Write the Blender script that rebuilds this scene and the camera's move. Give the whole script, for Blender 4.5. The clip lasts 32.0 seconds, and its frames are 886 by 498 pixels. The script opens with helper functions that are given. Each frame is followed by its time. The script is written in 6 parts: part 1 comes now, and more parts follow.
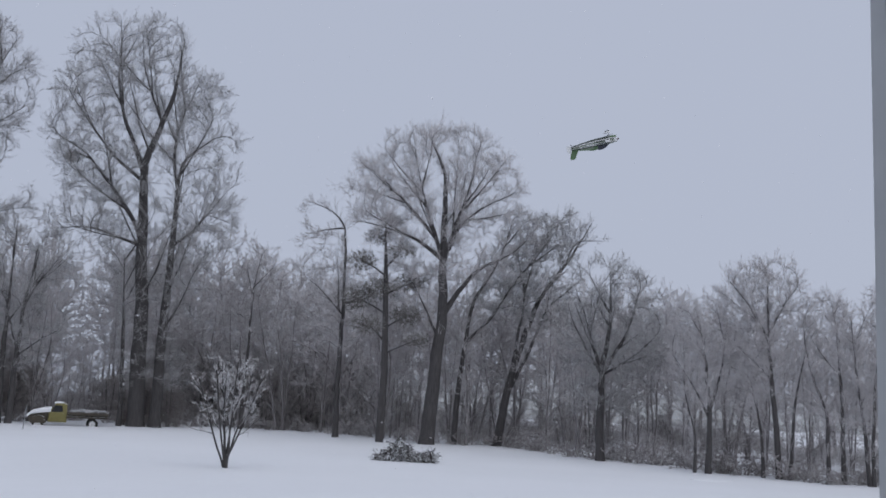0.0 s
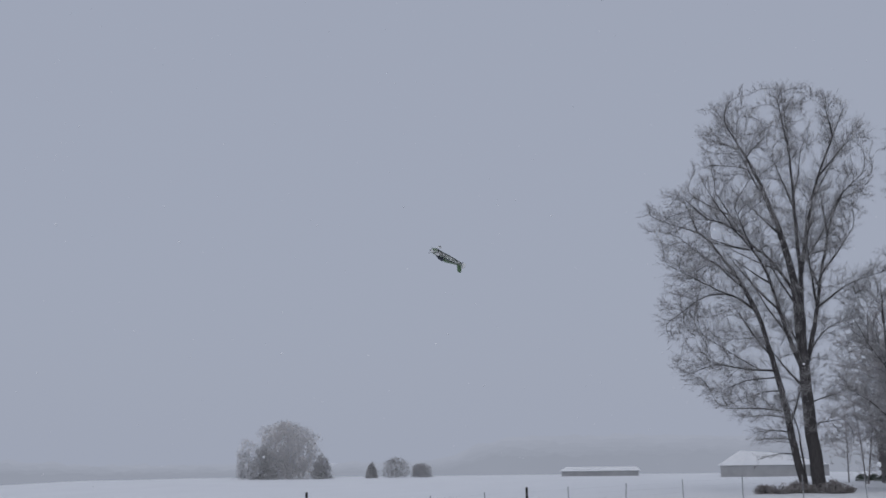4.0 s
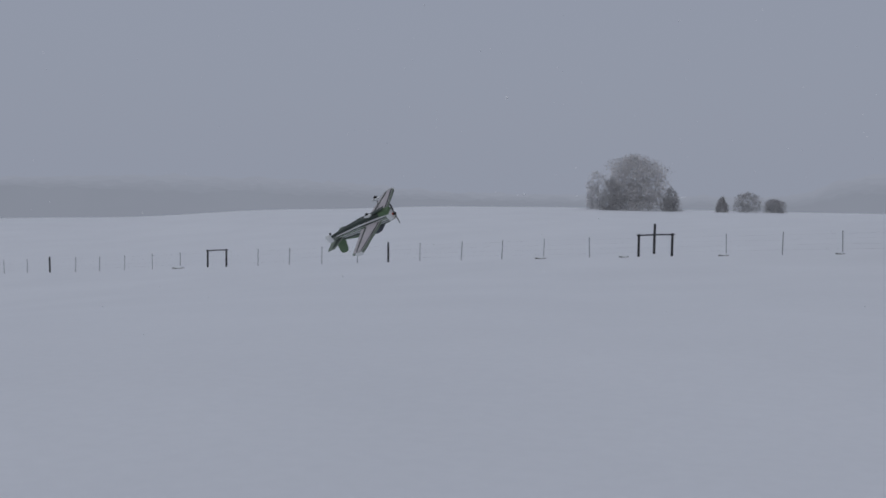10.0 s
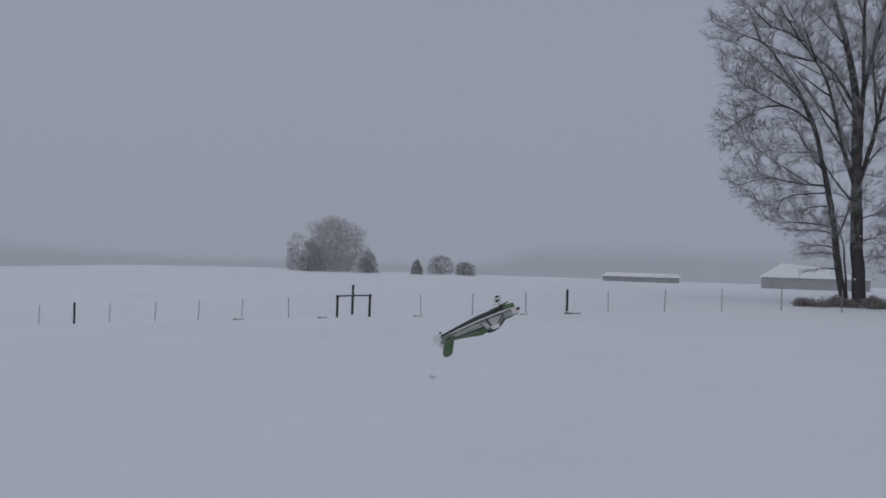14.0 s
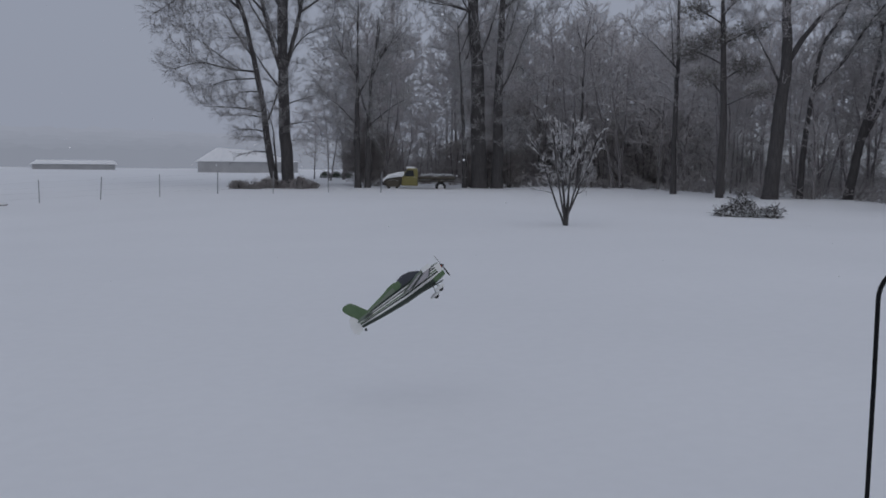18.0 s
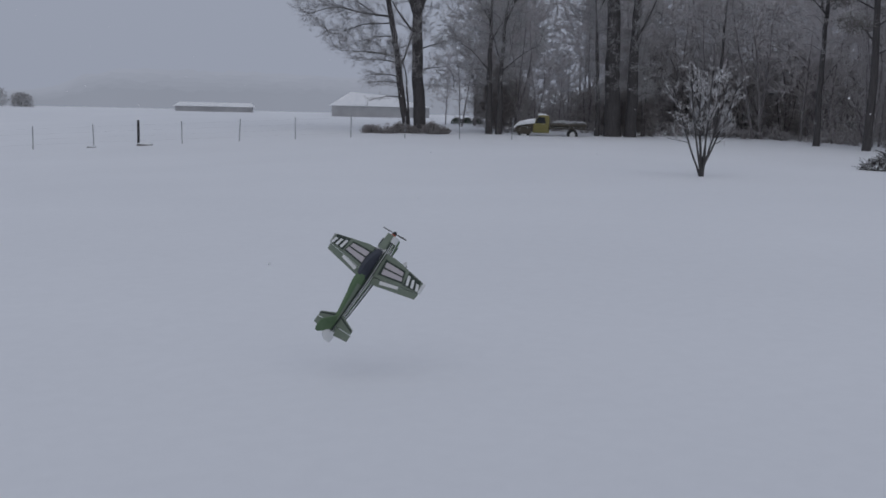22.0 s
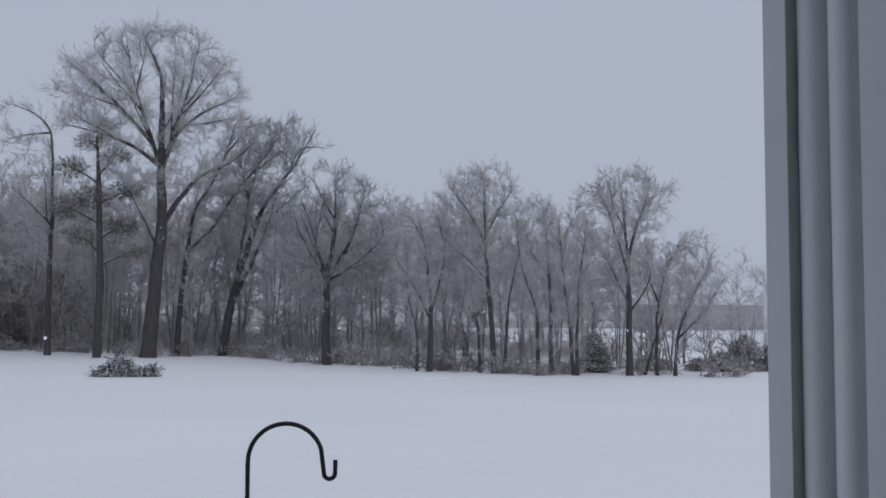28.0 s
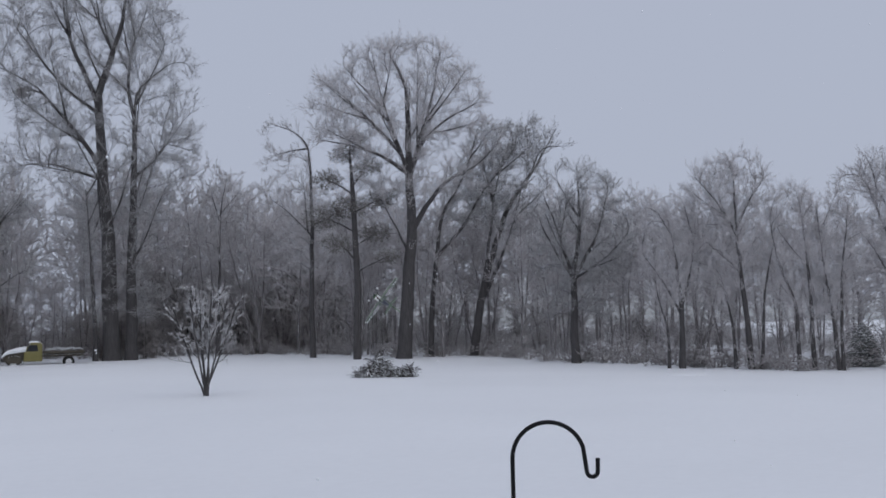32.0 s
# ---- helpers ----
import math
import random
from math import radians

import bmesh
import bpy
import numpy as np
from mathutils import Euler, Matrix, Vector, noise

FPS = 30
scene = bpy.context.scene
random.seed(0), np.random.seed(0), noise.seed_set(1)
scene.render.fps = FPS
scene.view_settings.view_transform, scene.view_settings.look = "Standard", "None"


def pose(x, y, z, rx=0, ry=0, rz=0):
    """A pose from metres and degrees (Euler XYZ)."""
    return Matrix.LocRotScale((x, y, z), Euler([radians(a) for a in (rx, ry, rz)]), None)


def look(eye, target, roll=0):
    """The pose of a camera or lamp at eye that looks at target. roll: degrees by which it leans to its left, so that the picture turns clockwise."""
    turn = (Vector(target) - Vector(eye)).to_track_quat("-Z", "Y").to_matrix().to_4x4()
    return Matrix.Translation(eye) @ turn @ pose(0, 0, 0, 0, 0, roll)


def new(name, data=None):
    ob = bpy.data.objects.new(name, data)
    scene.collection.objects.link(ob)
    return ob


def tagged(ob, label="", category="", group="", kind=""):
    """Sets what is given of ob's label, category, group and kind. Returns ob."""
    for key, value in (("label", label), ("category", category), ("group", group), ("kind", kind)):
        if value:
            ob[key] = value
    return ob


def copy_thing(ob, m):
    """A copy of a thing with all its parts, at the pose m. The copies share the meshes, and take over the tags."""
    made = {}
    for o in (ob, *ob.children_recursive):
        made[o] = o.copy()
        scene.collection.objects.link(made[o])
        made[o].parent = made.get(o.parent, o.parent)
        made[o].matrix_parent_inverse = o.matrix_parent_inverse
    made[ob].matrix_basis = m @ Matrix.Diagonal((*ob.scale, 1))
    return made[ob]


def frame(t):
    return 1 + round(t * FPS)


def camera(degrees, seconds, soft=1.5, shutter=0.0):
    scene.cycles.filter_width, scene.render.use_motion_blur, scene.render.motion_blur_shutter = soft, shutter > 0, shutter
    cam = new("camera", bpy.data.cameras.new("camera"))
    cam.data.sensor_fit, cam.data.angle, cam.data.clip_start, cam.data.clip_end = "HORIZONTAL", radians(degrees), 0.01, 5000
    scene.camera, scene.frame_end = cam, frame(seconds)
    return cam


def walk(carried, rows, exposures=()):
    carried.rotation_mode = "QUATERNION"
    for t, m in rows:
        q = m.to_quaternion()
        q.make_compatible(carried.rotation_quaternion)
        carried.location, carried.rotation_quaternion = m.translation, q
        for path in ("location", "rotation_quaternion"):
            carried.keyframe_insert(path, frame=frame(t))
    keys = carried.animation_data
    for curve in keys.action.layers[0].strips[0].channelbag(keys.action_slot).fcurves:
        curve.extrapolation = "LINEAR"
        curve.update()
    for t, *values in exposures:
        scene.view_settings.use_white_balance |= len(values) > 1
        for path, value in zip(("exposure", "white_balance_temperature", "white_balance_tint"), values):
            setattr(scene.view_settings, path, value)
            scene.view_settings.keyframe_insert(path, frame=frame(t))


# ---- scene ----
import collections

# ---------------------------------------------------------------- camera
# seconds, yaw, pitch, roll of a camera held in the open patio door
PATH = [
    (0, -53.49, 8.66, -2.59), (0.5, -54.65, 9.76, -3.11), (1, -52.89, 9.85, -1.38),
    (1.5, -42.79, 10.07, -0.81), (2, -38.5, 10.75, -0.68), (2.5, -32.11, 11.18, 0.06),
    (3, -23.71, 11.41, 0.15), (3.5, -13.91, 12.76, 0.82), (4, -6.63, 11.58, 0.78), (4.5, -0.92, 9.68, 1.21),
    (6.5, 16.73, 6.6, 0.19), (7, 22.62, 5.1, 1.19), (7.5, 26.73, 3.69, 1.64), (7.7, 27.85, 2.49, 1.74),
    (8, 27.26, 0.67, 1.07), (8.5, 25.89, -0.34, 0.64), (9, 26.31, -0.71, 0.59), (9.3, 24.62, -1.56, 0.96),
    (9.5, 22.46, -2.09, 0.42), (10, 12.55, -3.3, -0.73), (10.5, 5.63, -2.26, -1.46), (11, 4.05, 0.31, -0.8),
    (11.5, 0.29, 2.05, -0.72), (12, -1.84, 3.73, -1.04), (12.5, -0.38, 3.11, -1.23), (13, -0.09, 2.81, -1.42),
    (13.5, -1.89, 2.11, -1.76), (14, -4.17, 0.45, -1.68), (14.5, -5.07, 0.59, -1.89),
    (16.5, -4.63, 0.74, -1.69), (17, -8.7, 0.18, -2.11), (17.5, -20.38, -1.86, -1.19),
    (18, -34.94, -5.33, -0.69), (18.5, -40.03, -3.43, 0.15), (19, -40.77, -1.67, 0.02),
    (19.5, -41.61, -2.67, -0.58), (20, -47.61, -4.43, -0.8), (20.5, -47.71, -5.98, -0.49),
    (21, -41.98, -6.57, -0.64), (21.5, -35.06, -6.97, -1.33), (22, -27.65, -8.42, -1.42),
    (22.5, -21.07, -9.44, -0.93), (23, -16.21, -9.9, -1.55), (23.5, -12.31, -9.17, -1.9),
    (24, -10.24, -9.07, -2.22), (24.5, -10.52, -8.75, -2.34), (25, -11.86, -7.47, -2.35),
    (25.5, -17.11, -6.81, -2.11), (26, -32.52, -5.83, -2.54), (26.5, -46.45, -6.62, -1.33),
    (28.5, -70.53, 5.39, -0.24), (29, -70.2, 4.96, 0.01), (29.5, -69.31, 4.44, 0.21), (30, -65.8, 3.01, 0.1),
    (30.5, -61.62, 3.9, 0.3), (31, -57.47, 3.88, 1.15), (31.5, -55.57, 3.73, 1.11), (32, -54.92, 3.82, 1.21),
]


def smooth(a, b, v):
    v = min(1.0, max(0.0, (v - a) / (b - a)))
    return v * v * (3 - 2 * v)


def eye_at(t):
    """A step up to the sill in the first seconds, a slight sway while turning, and a lean along the opening near the end."""
    back = 0.147 * (1 - smooth(0.6, 3.5, t))
    lean = smooth(26.2, 28.6, t) * (1 - smooth(29.6, 31.0, t))
    early = 1 - smooth(29.0, 30.0, t)
    sway = 0.023 * smooth(15.0, 18.4, t) - 0.054 * smooth(19.9, 21.6, t) + 0.031 * smooth(26.5, 28.6, t)
    sink = 0.017 * (smooth(19.6, 20.8, t) - smooth(26.5, 28.6, t))
    return (-0.5 * back + (0.11 - 0.0165 * early) * lean + 0.521 * sway, -0.866 * back + (0.008 - 0.010 * early) * lean - 0.854 * sway, 2.4 + 0.045 * smooth(26.2, 28.6, t) - sink)


cam = camera(46.89, 32.0, soft=1.7)
EXPOSURE = [(0.0, 0.55), (2.5, 0.55), (4.5, 0.05), (6.5, -0.1), (14.5, -0.1), (18.0, -0.1), (19.5, 0.04), (21.0, 0.04), (22.5, -0.04), (24.0, -0.15), (26.5, -0.12), (28.5, 0.52), (32.0, 0.47)]
walk(cam, [(t, pose(*eye_at(t), 90 + p, r, y)) for t, y, p, r in PATH], EXPOSURE)

# ---------------------------------------------------------------- light
world = bpy.data.worlds.new("overcast")
world.use_nodes = True
scene.world = world
wn, wl = world.node_tree.nodes, world.node_tree.links
sky = wn.new("ShaderNodeTexSky")
sky.sky_type = "NISHITA"
sky.sun_disc = False
sky.sun_elevation = radians(38)
sky.sun_rotation = radians(150)
sky.dust_density = 6.0
dim = wn.new("ShaderNodeMix")
dim.data_type = "RGBA"
dim.inputs[0].default_value = 0.965
dim.inputs[7].default_value = (3.05, 3.35, 4.15, 1)
wl.new(sky.outputs[0], dim.inputs[6])
wl.new(dim.outputs[2], wn["Background"].inputs[0])
wn["Background"].inputs[1].default_value = 0.1

sun = new("sun", bpy.data.lights.new("sun", "SUN"))
sun.data.energy = 0.5
sun.data.angle = radians(100)
sun.data.color = (1.0, 0.97, 0.93)
sun.matrix_world = look((0, 0, 60), (28, 48, 0))


# ---------------------------------------------------------------- materials
def material(name, low, high, scale=4.0, rough=0.85, bump=0.3, fine=40.0, snow=0.0, snow_edge=0.45, metal=0.0, spread=0.0,
             wood=False):
    """Two scales of noise between two colours, a relief, and snow lying on the upper sides."""
    m = bpy.data.materials.new(name)
    m.use_nodes = True
    n, l = m.node_tree.nodes, m.node_tree.links
    p = n["Principled BSDF"]
    p.inputs["Roughness"].default_value = rough
    p.inputs["Metallic"].default_value = metal
    p.inputs["Specular IOR Level"].default_value = 0.3
    at = n.new("ShaderNodeTexCoord")
    shape = n.new("ShaderNodeMapping")
    if wood:
        shape.inputs["Scale"].default_value = (6, 6, 0.6)
    l.new(at.outputs["Object"], shape.inputs[0])
    big, small = n.new("ShaderNodeTexNoise"), n.new("ShaderNodeTexNoise")
    big.inputs["Scale"].default_value, small.inputs["Scale"].default_value = scale, fine
    big.inputs["Detail"].default_value = 6
    small.inputs["Detail"].default_value = 3
    for t in (big, small):
        l.new(shape.outputs[0], t.inputs["Vector"])
    both = n.new("ShaderNodeMath")
    both.operation = "MULTIPLY_ADD"
    l.new(small.outputs[0], both.inputs[0])
    both.inputs[1].default_value = 0.5
    l.new(big.outputs[0], both.inputs[2])
    ramp = n.new("ShaderNodeValToRGB")
    ramp.color_ramp.elements[0].position, ramp.color_ramp.elements[1].position = 0.5, 1.0
    ramp.color_ramp.elements[0].color, ramp.color_ramp.elements[1].color = (*low, 1), (*high, 1)
    l.new(both.outputs[0], ramp.inputs[0])
    colour = ramp.outputs[0]
    if spread:
        info = n.new("ShaderNodeObjectInfo")
        vary = n.new("ShaderNodeHueSaturation")
        way = n.new("ShaderNodeMapRange")
        way.inputs[3].default_value, way.inputs[4].default_value = 1 - spread, 1 + spread
        l.new(info.outputs["Random"], way.inputs[0])
        l.new(way.outputs[0], vary.inputs["Value"])
        l.new(colour, vary.inputs["Color"])
        colour = vary.outputs[0]
    if snow:
        geo, axis = n.new("ShaderNodeNewGeometry"), n.new("ShaderNodeSeparateXYZ")
        l.new(geo.outputs["Normal"], axis.inputs[0])
        ragged = n.new("ShaderNodeMath")
        ragged.operation = "MULTIPLY_ADD"
        l.new(big.outputs[0], ragged.inputs[0])
        ragged.inputs[1].default_value = 0.7
        l.new(axis.outputs[2], ragged.inputs[2])
        edge = n.new("ShaderNodeMapRange")
        edge.inputs[1].default_value, edge.inputs[2].default_value = snow_edge + 0.2, snow_edge + 0.5
        edge.inputs[4].default_value = snow
        l.new(ragged.outputs[0], edge.inputs[0])
        mix = n.new("ShaderNodeMix")
        mix.data_type = "RGBA"
        l.new(edge.outputs[0], mix.inputs[0])
        l.new(colour, mix.inputs[6])
        mix.inputs[7].default_value = (0.82, 0.85, 0.88, 1)
        colour = mix.outputs[2]
    l.new(colour, p.inputs["Base Color"])
    if bump:
        relief = n.new("ShaderNodeBump")
        relief.inputs["Strength"].default_value = bump
        relief.inputs["Distance"].default_value = 0.02
        l.new(both.outputs[0], relief.inputs["Height"])
        l.new(relief.outputs[0], p.inputs["Normal"])
    return m


SNOW = material("snow", (0.785, 0.805, 0.835), (0.83, 0.85, 0.88), 0.12, 0.75, 0.04, 5.0)
SNOW.node_tree.nodes["Principled BSDF"].inputs["Subsurface Weight"].default_value = 0.0
CAP = material("snow_cap", (0.80, 0.82, 0.85), (0.88, 0.89, 0.91), 2.0, 0.7, 0.3, 12.0)
BARK = material("bark", (0.047, 0.044, 0.045), (0.1, 0.095, 0.096), 3.0, 0.95, 0.8, 22.0, 0.5, 0.72, wood=True)
LIMB = material("limb_bark", (0.05, 0.046, 0.047), (0.108, 0.101, 0.102), 3.0, 0.95, 0.5, 22.0, 0.5, 0.72)
# trunks behind the edge, their bark greyed and paled to give haze
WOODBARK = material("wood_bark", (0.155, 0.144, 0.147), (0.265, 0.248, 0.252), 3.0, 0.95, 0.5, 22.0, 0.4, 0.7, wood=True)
RIME = material("rimed_twigs", (0.38, 0.357, 0.365), (0.59, 0.56, 0.57), 1.2, 0.9, 0.0, 9.0, 0.6, 0.42)
SPRAY = material("frosted_branches", (0.06, 0.056, 0.057), (0.125, 0.118, 0.12), 2.0, 0.95, 0.0, 14.0, 0.5, 0.55)
DIMRIME = material("thinly_rimed_twigs", (0.22, 0.213, 0.216), (0.38, 0.372, 0.377), 1.2, 0.9, 0.0, 9.0, 0.5, 0.45)
PALERIME = material("pale_rimed_twigs", (0.42, 0.396, 0.405), (0.60, 0.57, 0.58), 1.2, 0.9, 0.0, 9.0, 0.5, 0.45)
# wood twigs, thicket and dead leaves: snow-dusted, with haze lightened into the colour
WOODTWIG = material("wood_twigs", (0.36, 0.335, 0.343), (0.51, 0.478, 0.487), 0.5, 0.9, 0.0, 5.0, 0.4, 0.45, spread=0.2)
BUSHTWIG = material("thicket_twigs", (0.29, 0.268, 0.268), (0.43, 0.402, 0.402), 0.8, 0.9, 0.0, 7.0, 0.35, 0.55, spread=0.2)
DEADLEAF = material("clinging_dead_leaves", (0.3, 0.277, 0.275), (0.43, 0.4, 0.397), 0.7, 0.9, 0.0, 6.0, 0.2, 0.7)
DARKLEAF = material("old_leaves", (0.27, 0.25, 0.247), (0.38, 0.355, 0.35), 0.7, 0.9, 0.0, 6.0, 0.15, 0.8)
DARKTWIG = material("dark_twigs", (0.2, 0.192, 0.195), (0.34, 0.328, 0.332), 1.2, 0.9, 0.0, 9.0, 0.5, 0.5)
# far trees: the haze is put into these pale colours
CRESTHAZE = material("crest_haze_twigs", (0.62, 0.608, 0.615), (0.69, 0.68, 0.687), 0.2, 0.95, 0.0, 1.0, 0.0)
FARHAZE = material("far_haze_twigs", (0.74, 0.742, 0.76), (0.8, 0.802, 0.82), 0.2, 0.95, 0.0, 1.0, 0.0)
FAREVER = material("far_haze_needles", (0.46, 0.46, 0.472), (0.54, 0.54, 0.552), 0.3, 0.95, 0.0, 2.0, 0.0)
NEEDLE = material("needles", (0.03, 0.045, 0.03), (0.09, 0.11, 0.08), 1.0, 0.9, 0.0, 8.0, 0.7, 0.5)
CEDAR = material("frosted_cedar", (0.15, 0.155, 0.152), (0.3, 0.303, 0.3), 1.5, 0.9, 0.0, 10.0, 0.5, 0.6)
PINE = material("pine_needles", (0.13, 0.12, 0.112), (0.22, 0.207, 0.195), 1.0, 0.9, 0.0, 8.0, 0.4, 0.6)
# brick and mortar, dulled and brought closer in tone to show haze
BRICK = material("brick", (0.185, 0.163, 0.162), (0.27, 0.238, 0.235), 1.5, 0.9, 0.5, 14.0, spread=0.18)
MORTAR = material("mortar", (0.22, 0.205, 0.2), (0.3, 0.28, 0.275), 2.0, 0.95, 0.3, 20.0)
POSTWOOD = material("post_wood", (0.022, 0.022, 0.024), (0.06, 0.058, 0.06), 5.0, 0.95, 0.6, 30.0, 0.5, 0.6, wood=True)
# fence steel, its grey lifted to take in the haze
STEEL = material("hazed_steel", (0.22, 0.225, 0.24), (0.34, 0.345, 0.36), 6.0, 0.6, 0.1, 40.0, metal=0.3)
IRON = material("black_iron", (0.004, 0.004, 0.005), (0.009, 0.009, 0.011), 8.0, 0.85, 0.15, 60.0)
VINYL = material("white_vinyl", (0.66, 0.68, 0.69), (0.74, 0.755, 0.76), 3.0, 0.4, 0.03, 50.0)
TRIM = material("white_trim", (0.6, 0.6, 0.6), (0.75, 0.75, 0.75), 3.0, 0.7, 0.1, 30.0)
PLASTER = material("room_paint", (0.45, 0.44, 0.42), (0.55, 0.54, 0.52), 2.0, 0.8, 0.1, 30.0)
FLOORWOOD = material("floor_wood", (0.16, 0.10, 0.06), (0.28, 0.19, 0.12), 4.0, 0.5, 0.1, 20.0)
# walls of the far buildings, grey-blue and pale with painted-in haze
HAZEDMETAL = material("hazed_metal", (0.33, 0.335, 0.348), (0.42, 0.425, 0.438), 0.8, 0.8, 0.1, 10.0)
YELLOW = material("faded_yellow_paint", (0.16, 0.143, 0.05), (0.235, 0.21, 0.085), 2.0, 0.55, 0.1, 18.0, 0.95, 0.55)
RUST = material("rusted_steel", (0.04, 0.037, 0.032), (0.095, 0.083, 0.065), 2.0, 0.9, 0.4, 18.0, 0.7, 0.65)
RUBBER = material("rubber", (0.012, 0.012, 0.012), (0.03, 0.03, 0.03), 6.0, 0.9, 0.2, 30.0)
WHITEPAINT = material("white_car_paint", (0.6, 0.61, 0.62), (0.7, 0.71, 0.72), 1.0, 0.35, 0.0, 10.0)
DARKGLASS = material("dark_glass", (0.015, 0.017, 0.02), (0.03, 0.032, 0.035), 2.0, 0.12, 0.0, 10.0)
CHROME = material("chrome", (0.5, 0.5, 0.5), (0.6, 0.6, 0.6), 2.0, 0.25, 0.0, 10.0, metal=1.0)
STONE = material("field_stone", (0.08, 0.075, 0.07), (0.2, 0.19, 0.18), 2.0, 0.95, 0.6, 12.0, 0.9, 0.45)
FOAM_GREEN = material("green_foam", (0.085, 0.145, 0.075), (0.125, 0.19, 0.105), 6.0, 0.6, 0.05, 90.0)
FOAM_WING = material("grey_green_foam", (0.14, 0.175, 0.135), (0.19, 0.225, 0.18), 6.0, 0.6, 0.05, 90.0)
FOAM_PALE = material("pale_foam_underside", (0.42, 0.39, 0.41), (0.52, 0.49, 0.51), 6.0, 0.6, 0.05, 90.0)
FOAM_WHITE = material("white_foam", (0.66, 0.67, 0.67), (0.76, 0.77, 0.77), 6.0, 0.6, 0.05, 90.0)
FOAM_DARK = material("dark_green_foam", (0.025, 0.035, 0.03), (0.05, 0.066, 0.055), 6.0, 0.55, 0.05, 90.0)
FOAM_GREY = material("grey_canopy_foam", (0.035, 0.04, 0.055), (0.06, 0.066, 0.085), 6.0, 0.4, 0.05, 90.0)
RED = material("red_plastic", (0.4, 0.05, 0.02), (0.55, 0.09, 0.03), 6.0, 0.5, 0.0, 50.0)
PROP = material("black_propeller", (0.012, 0.012, 0.013), (0.03, 0.03, 0.03), 6.0, 0.35, 0.0, 50.0)


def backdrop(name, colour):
    """Far distance as a plain glowing colour that holds the haze of falling snow."""
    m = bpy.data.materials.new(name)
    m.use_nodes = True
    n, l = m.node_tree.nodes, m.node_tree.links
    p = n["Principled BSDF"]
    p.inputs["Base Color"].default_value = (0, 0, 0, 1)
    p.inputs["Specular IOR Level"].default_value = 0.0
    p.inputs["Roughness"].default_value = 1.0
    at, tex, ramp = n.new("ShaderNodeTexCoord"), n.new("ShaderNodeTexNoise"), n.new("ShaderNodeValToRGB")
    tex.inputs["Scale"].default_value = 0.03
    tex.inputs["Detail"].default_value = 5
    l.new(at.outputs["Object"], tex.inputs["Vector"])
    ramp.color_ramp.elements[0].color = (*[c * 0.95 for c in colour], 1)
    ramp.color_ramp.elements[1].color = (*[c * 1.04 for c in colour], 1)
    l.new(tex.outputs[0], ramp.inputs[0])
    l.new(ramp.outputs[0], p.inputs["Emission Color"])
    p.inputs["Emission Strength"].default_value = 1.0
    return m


# emission tones with haze mixed in, paler for each layer further off
BEYOND = [backdrop("woods_haze_glow", c) for c in ((0.185, 0.2, 0.231), (0.23, 0.249, 0.294))]
RIDGES = [backdrop("ridge_haze_glow", tuple(lo + (hi - lo) * k / 6 for lo, hi in zip((0.252, 0.275, 0.333), (0.305, 0.330, 0.400)))) for k in range(6)]


# ---------------------------------------------------------------- mesh helpers
def data(bm, mat, flat=True):
    me = bpy.data.meshes.new("mesh")
    bmesh.ops.recalc_face_normals(bm, faces=bm.faces)
    bm.to_mesh(me)
    bm.free()
    for m in (mat if isinstance(mat, (list, tuple)) else [mat]):
        me.materials.append(m)
    if not flat:
        for f in me.polygons:
            f.use_smooth = True
    return me


def part(name, bm, mat, parent=None, label="", m=None, flat=True):
    ob = new(name, bm if isinstance(bm, bpy.types.Mesh) else data(bm, mat, flat))
    if parent:
        ob.parent = parent
    if m is not None:
        ob.matrix_basis = m
    if label:
        tagged(ob, label)
    return ob


def thing(name, m, label, category, group="", kind=""):
    ob = new(name)
    ob.matrix_basis = m
    return tagged(ob, label, category, group, kind)


def box(sx, sy, sz, at=(0, 0, 0), bevel=0.0, bm=None):
    """A box centred on at, its edges rounded by bevel."""
    own = bmesh.new()
    bmesh.ops.create_cube(own, size=1)
    bmesh.ops.scale(own, vec=(sx, sy, sz), verts=own.verts)
    if bevel:
        bmesh.ops.bevel(own, geom=own.edges[:], offset=bevel, segments=2, affect="EDGES", profile=0.6)
    bmesh.ops.translate(own, vec=at, verts=own.verts)
    if bm is None:
        return own
    merge(bm, own)
    return bm


def merge(bm, other):
    me = bpy.data.meshes.new("tmp")
    other.to_mesh(me)
    other.free()
    bm.from_mesh(me)
    bpy.data.meshes.remove(me)


def prism(outline, depth, bevel=0.0, taper=1.0):
    """An outline in x, z pulled out along y, centred."""
    bm = bmesh.new()
    front = [bm.verts.new((x, -depth / 2, z)) for x, z in outline]
    back = [bm.verts.new((x, depth / 2 * taper, z)) for x, z in outline]
    n = len(outline)
    bm.faces.new(front)
    bm.faces.new(back[::-1])
    for i in range(n):
        bm.faces.new((front[i], back[i], back[(i + 1) % n], front[(i + 1) % n]))
    if bevel:
        bmesh.ops.bevel(bm, geom=bm.edges[:], offset=bevel, segments=2, affect="EDGES", profile=0.6)
    return bm


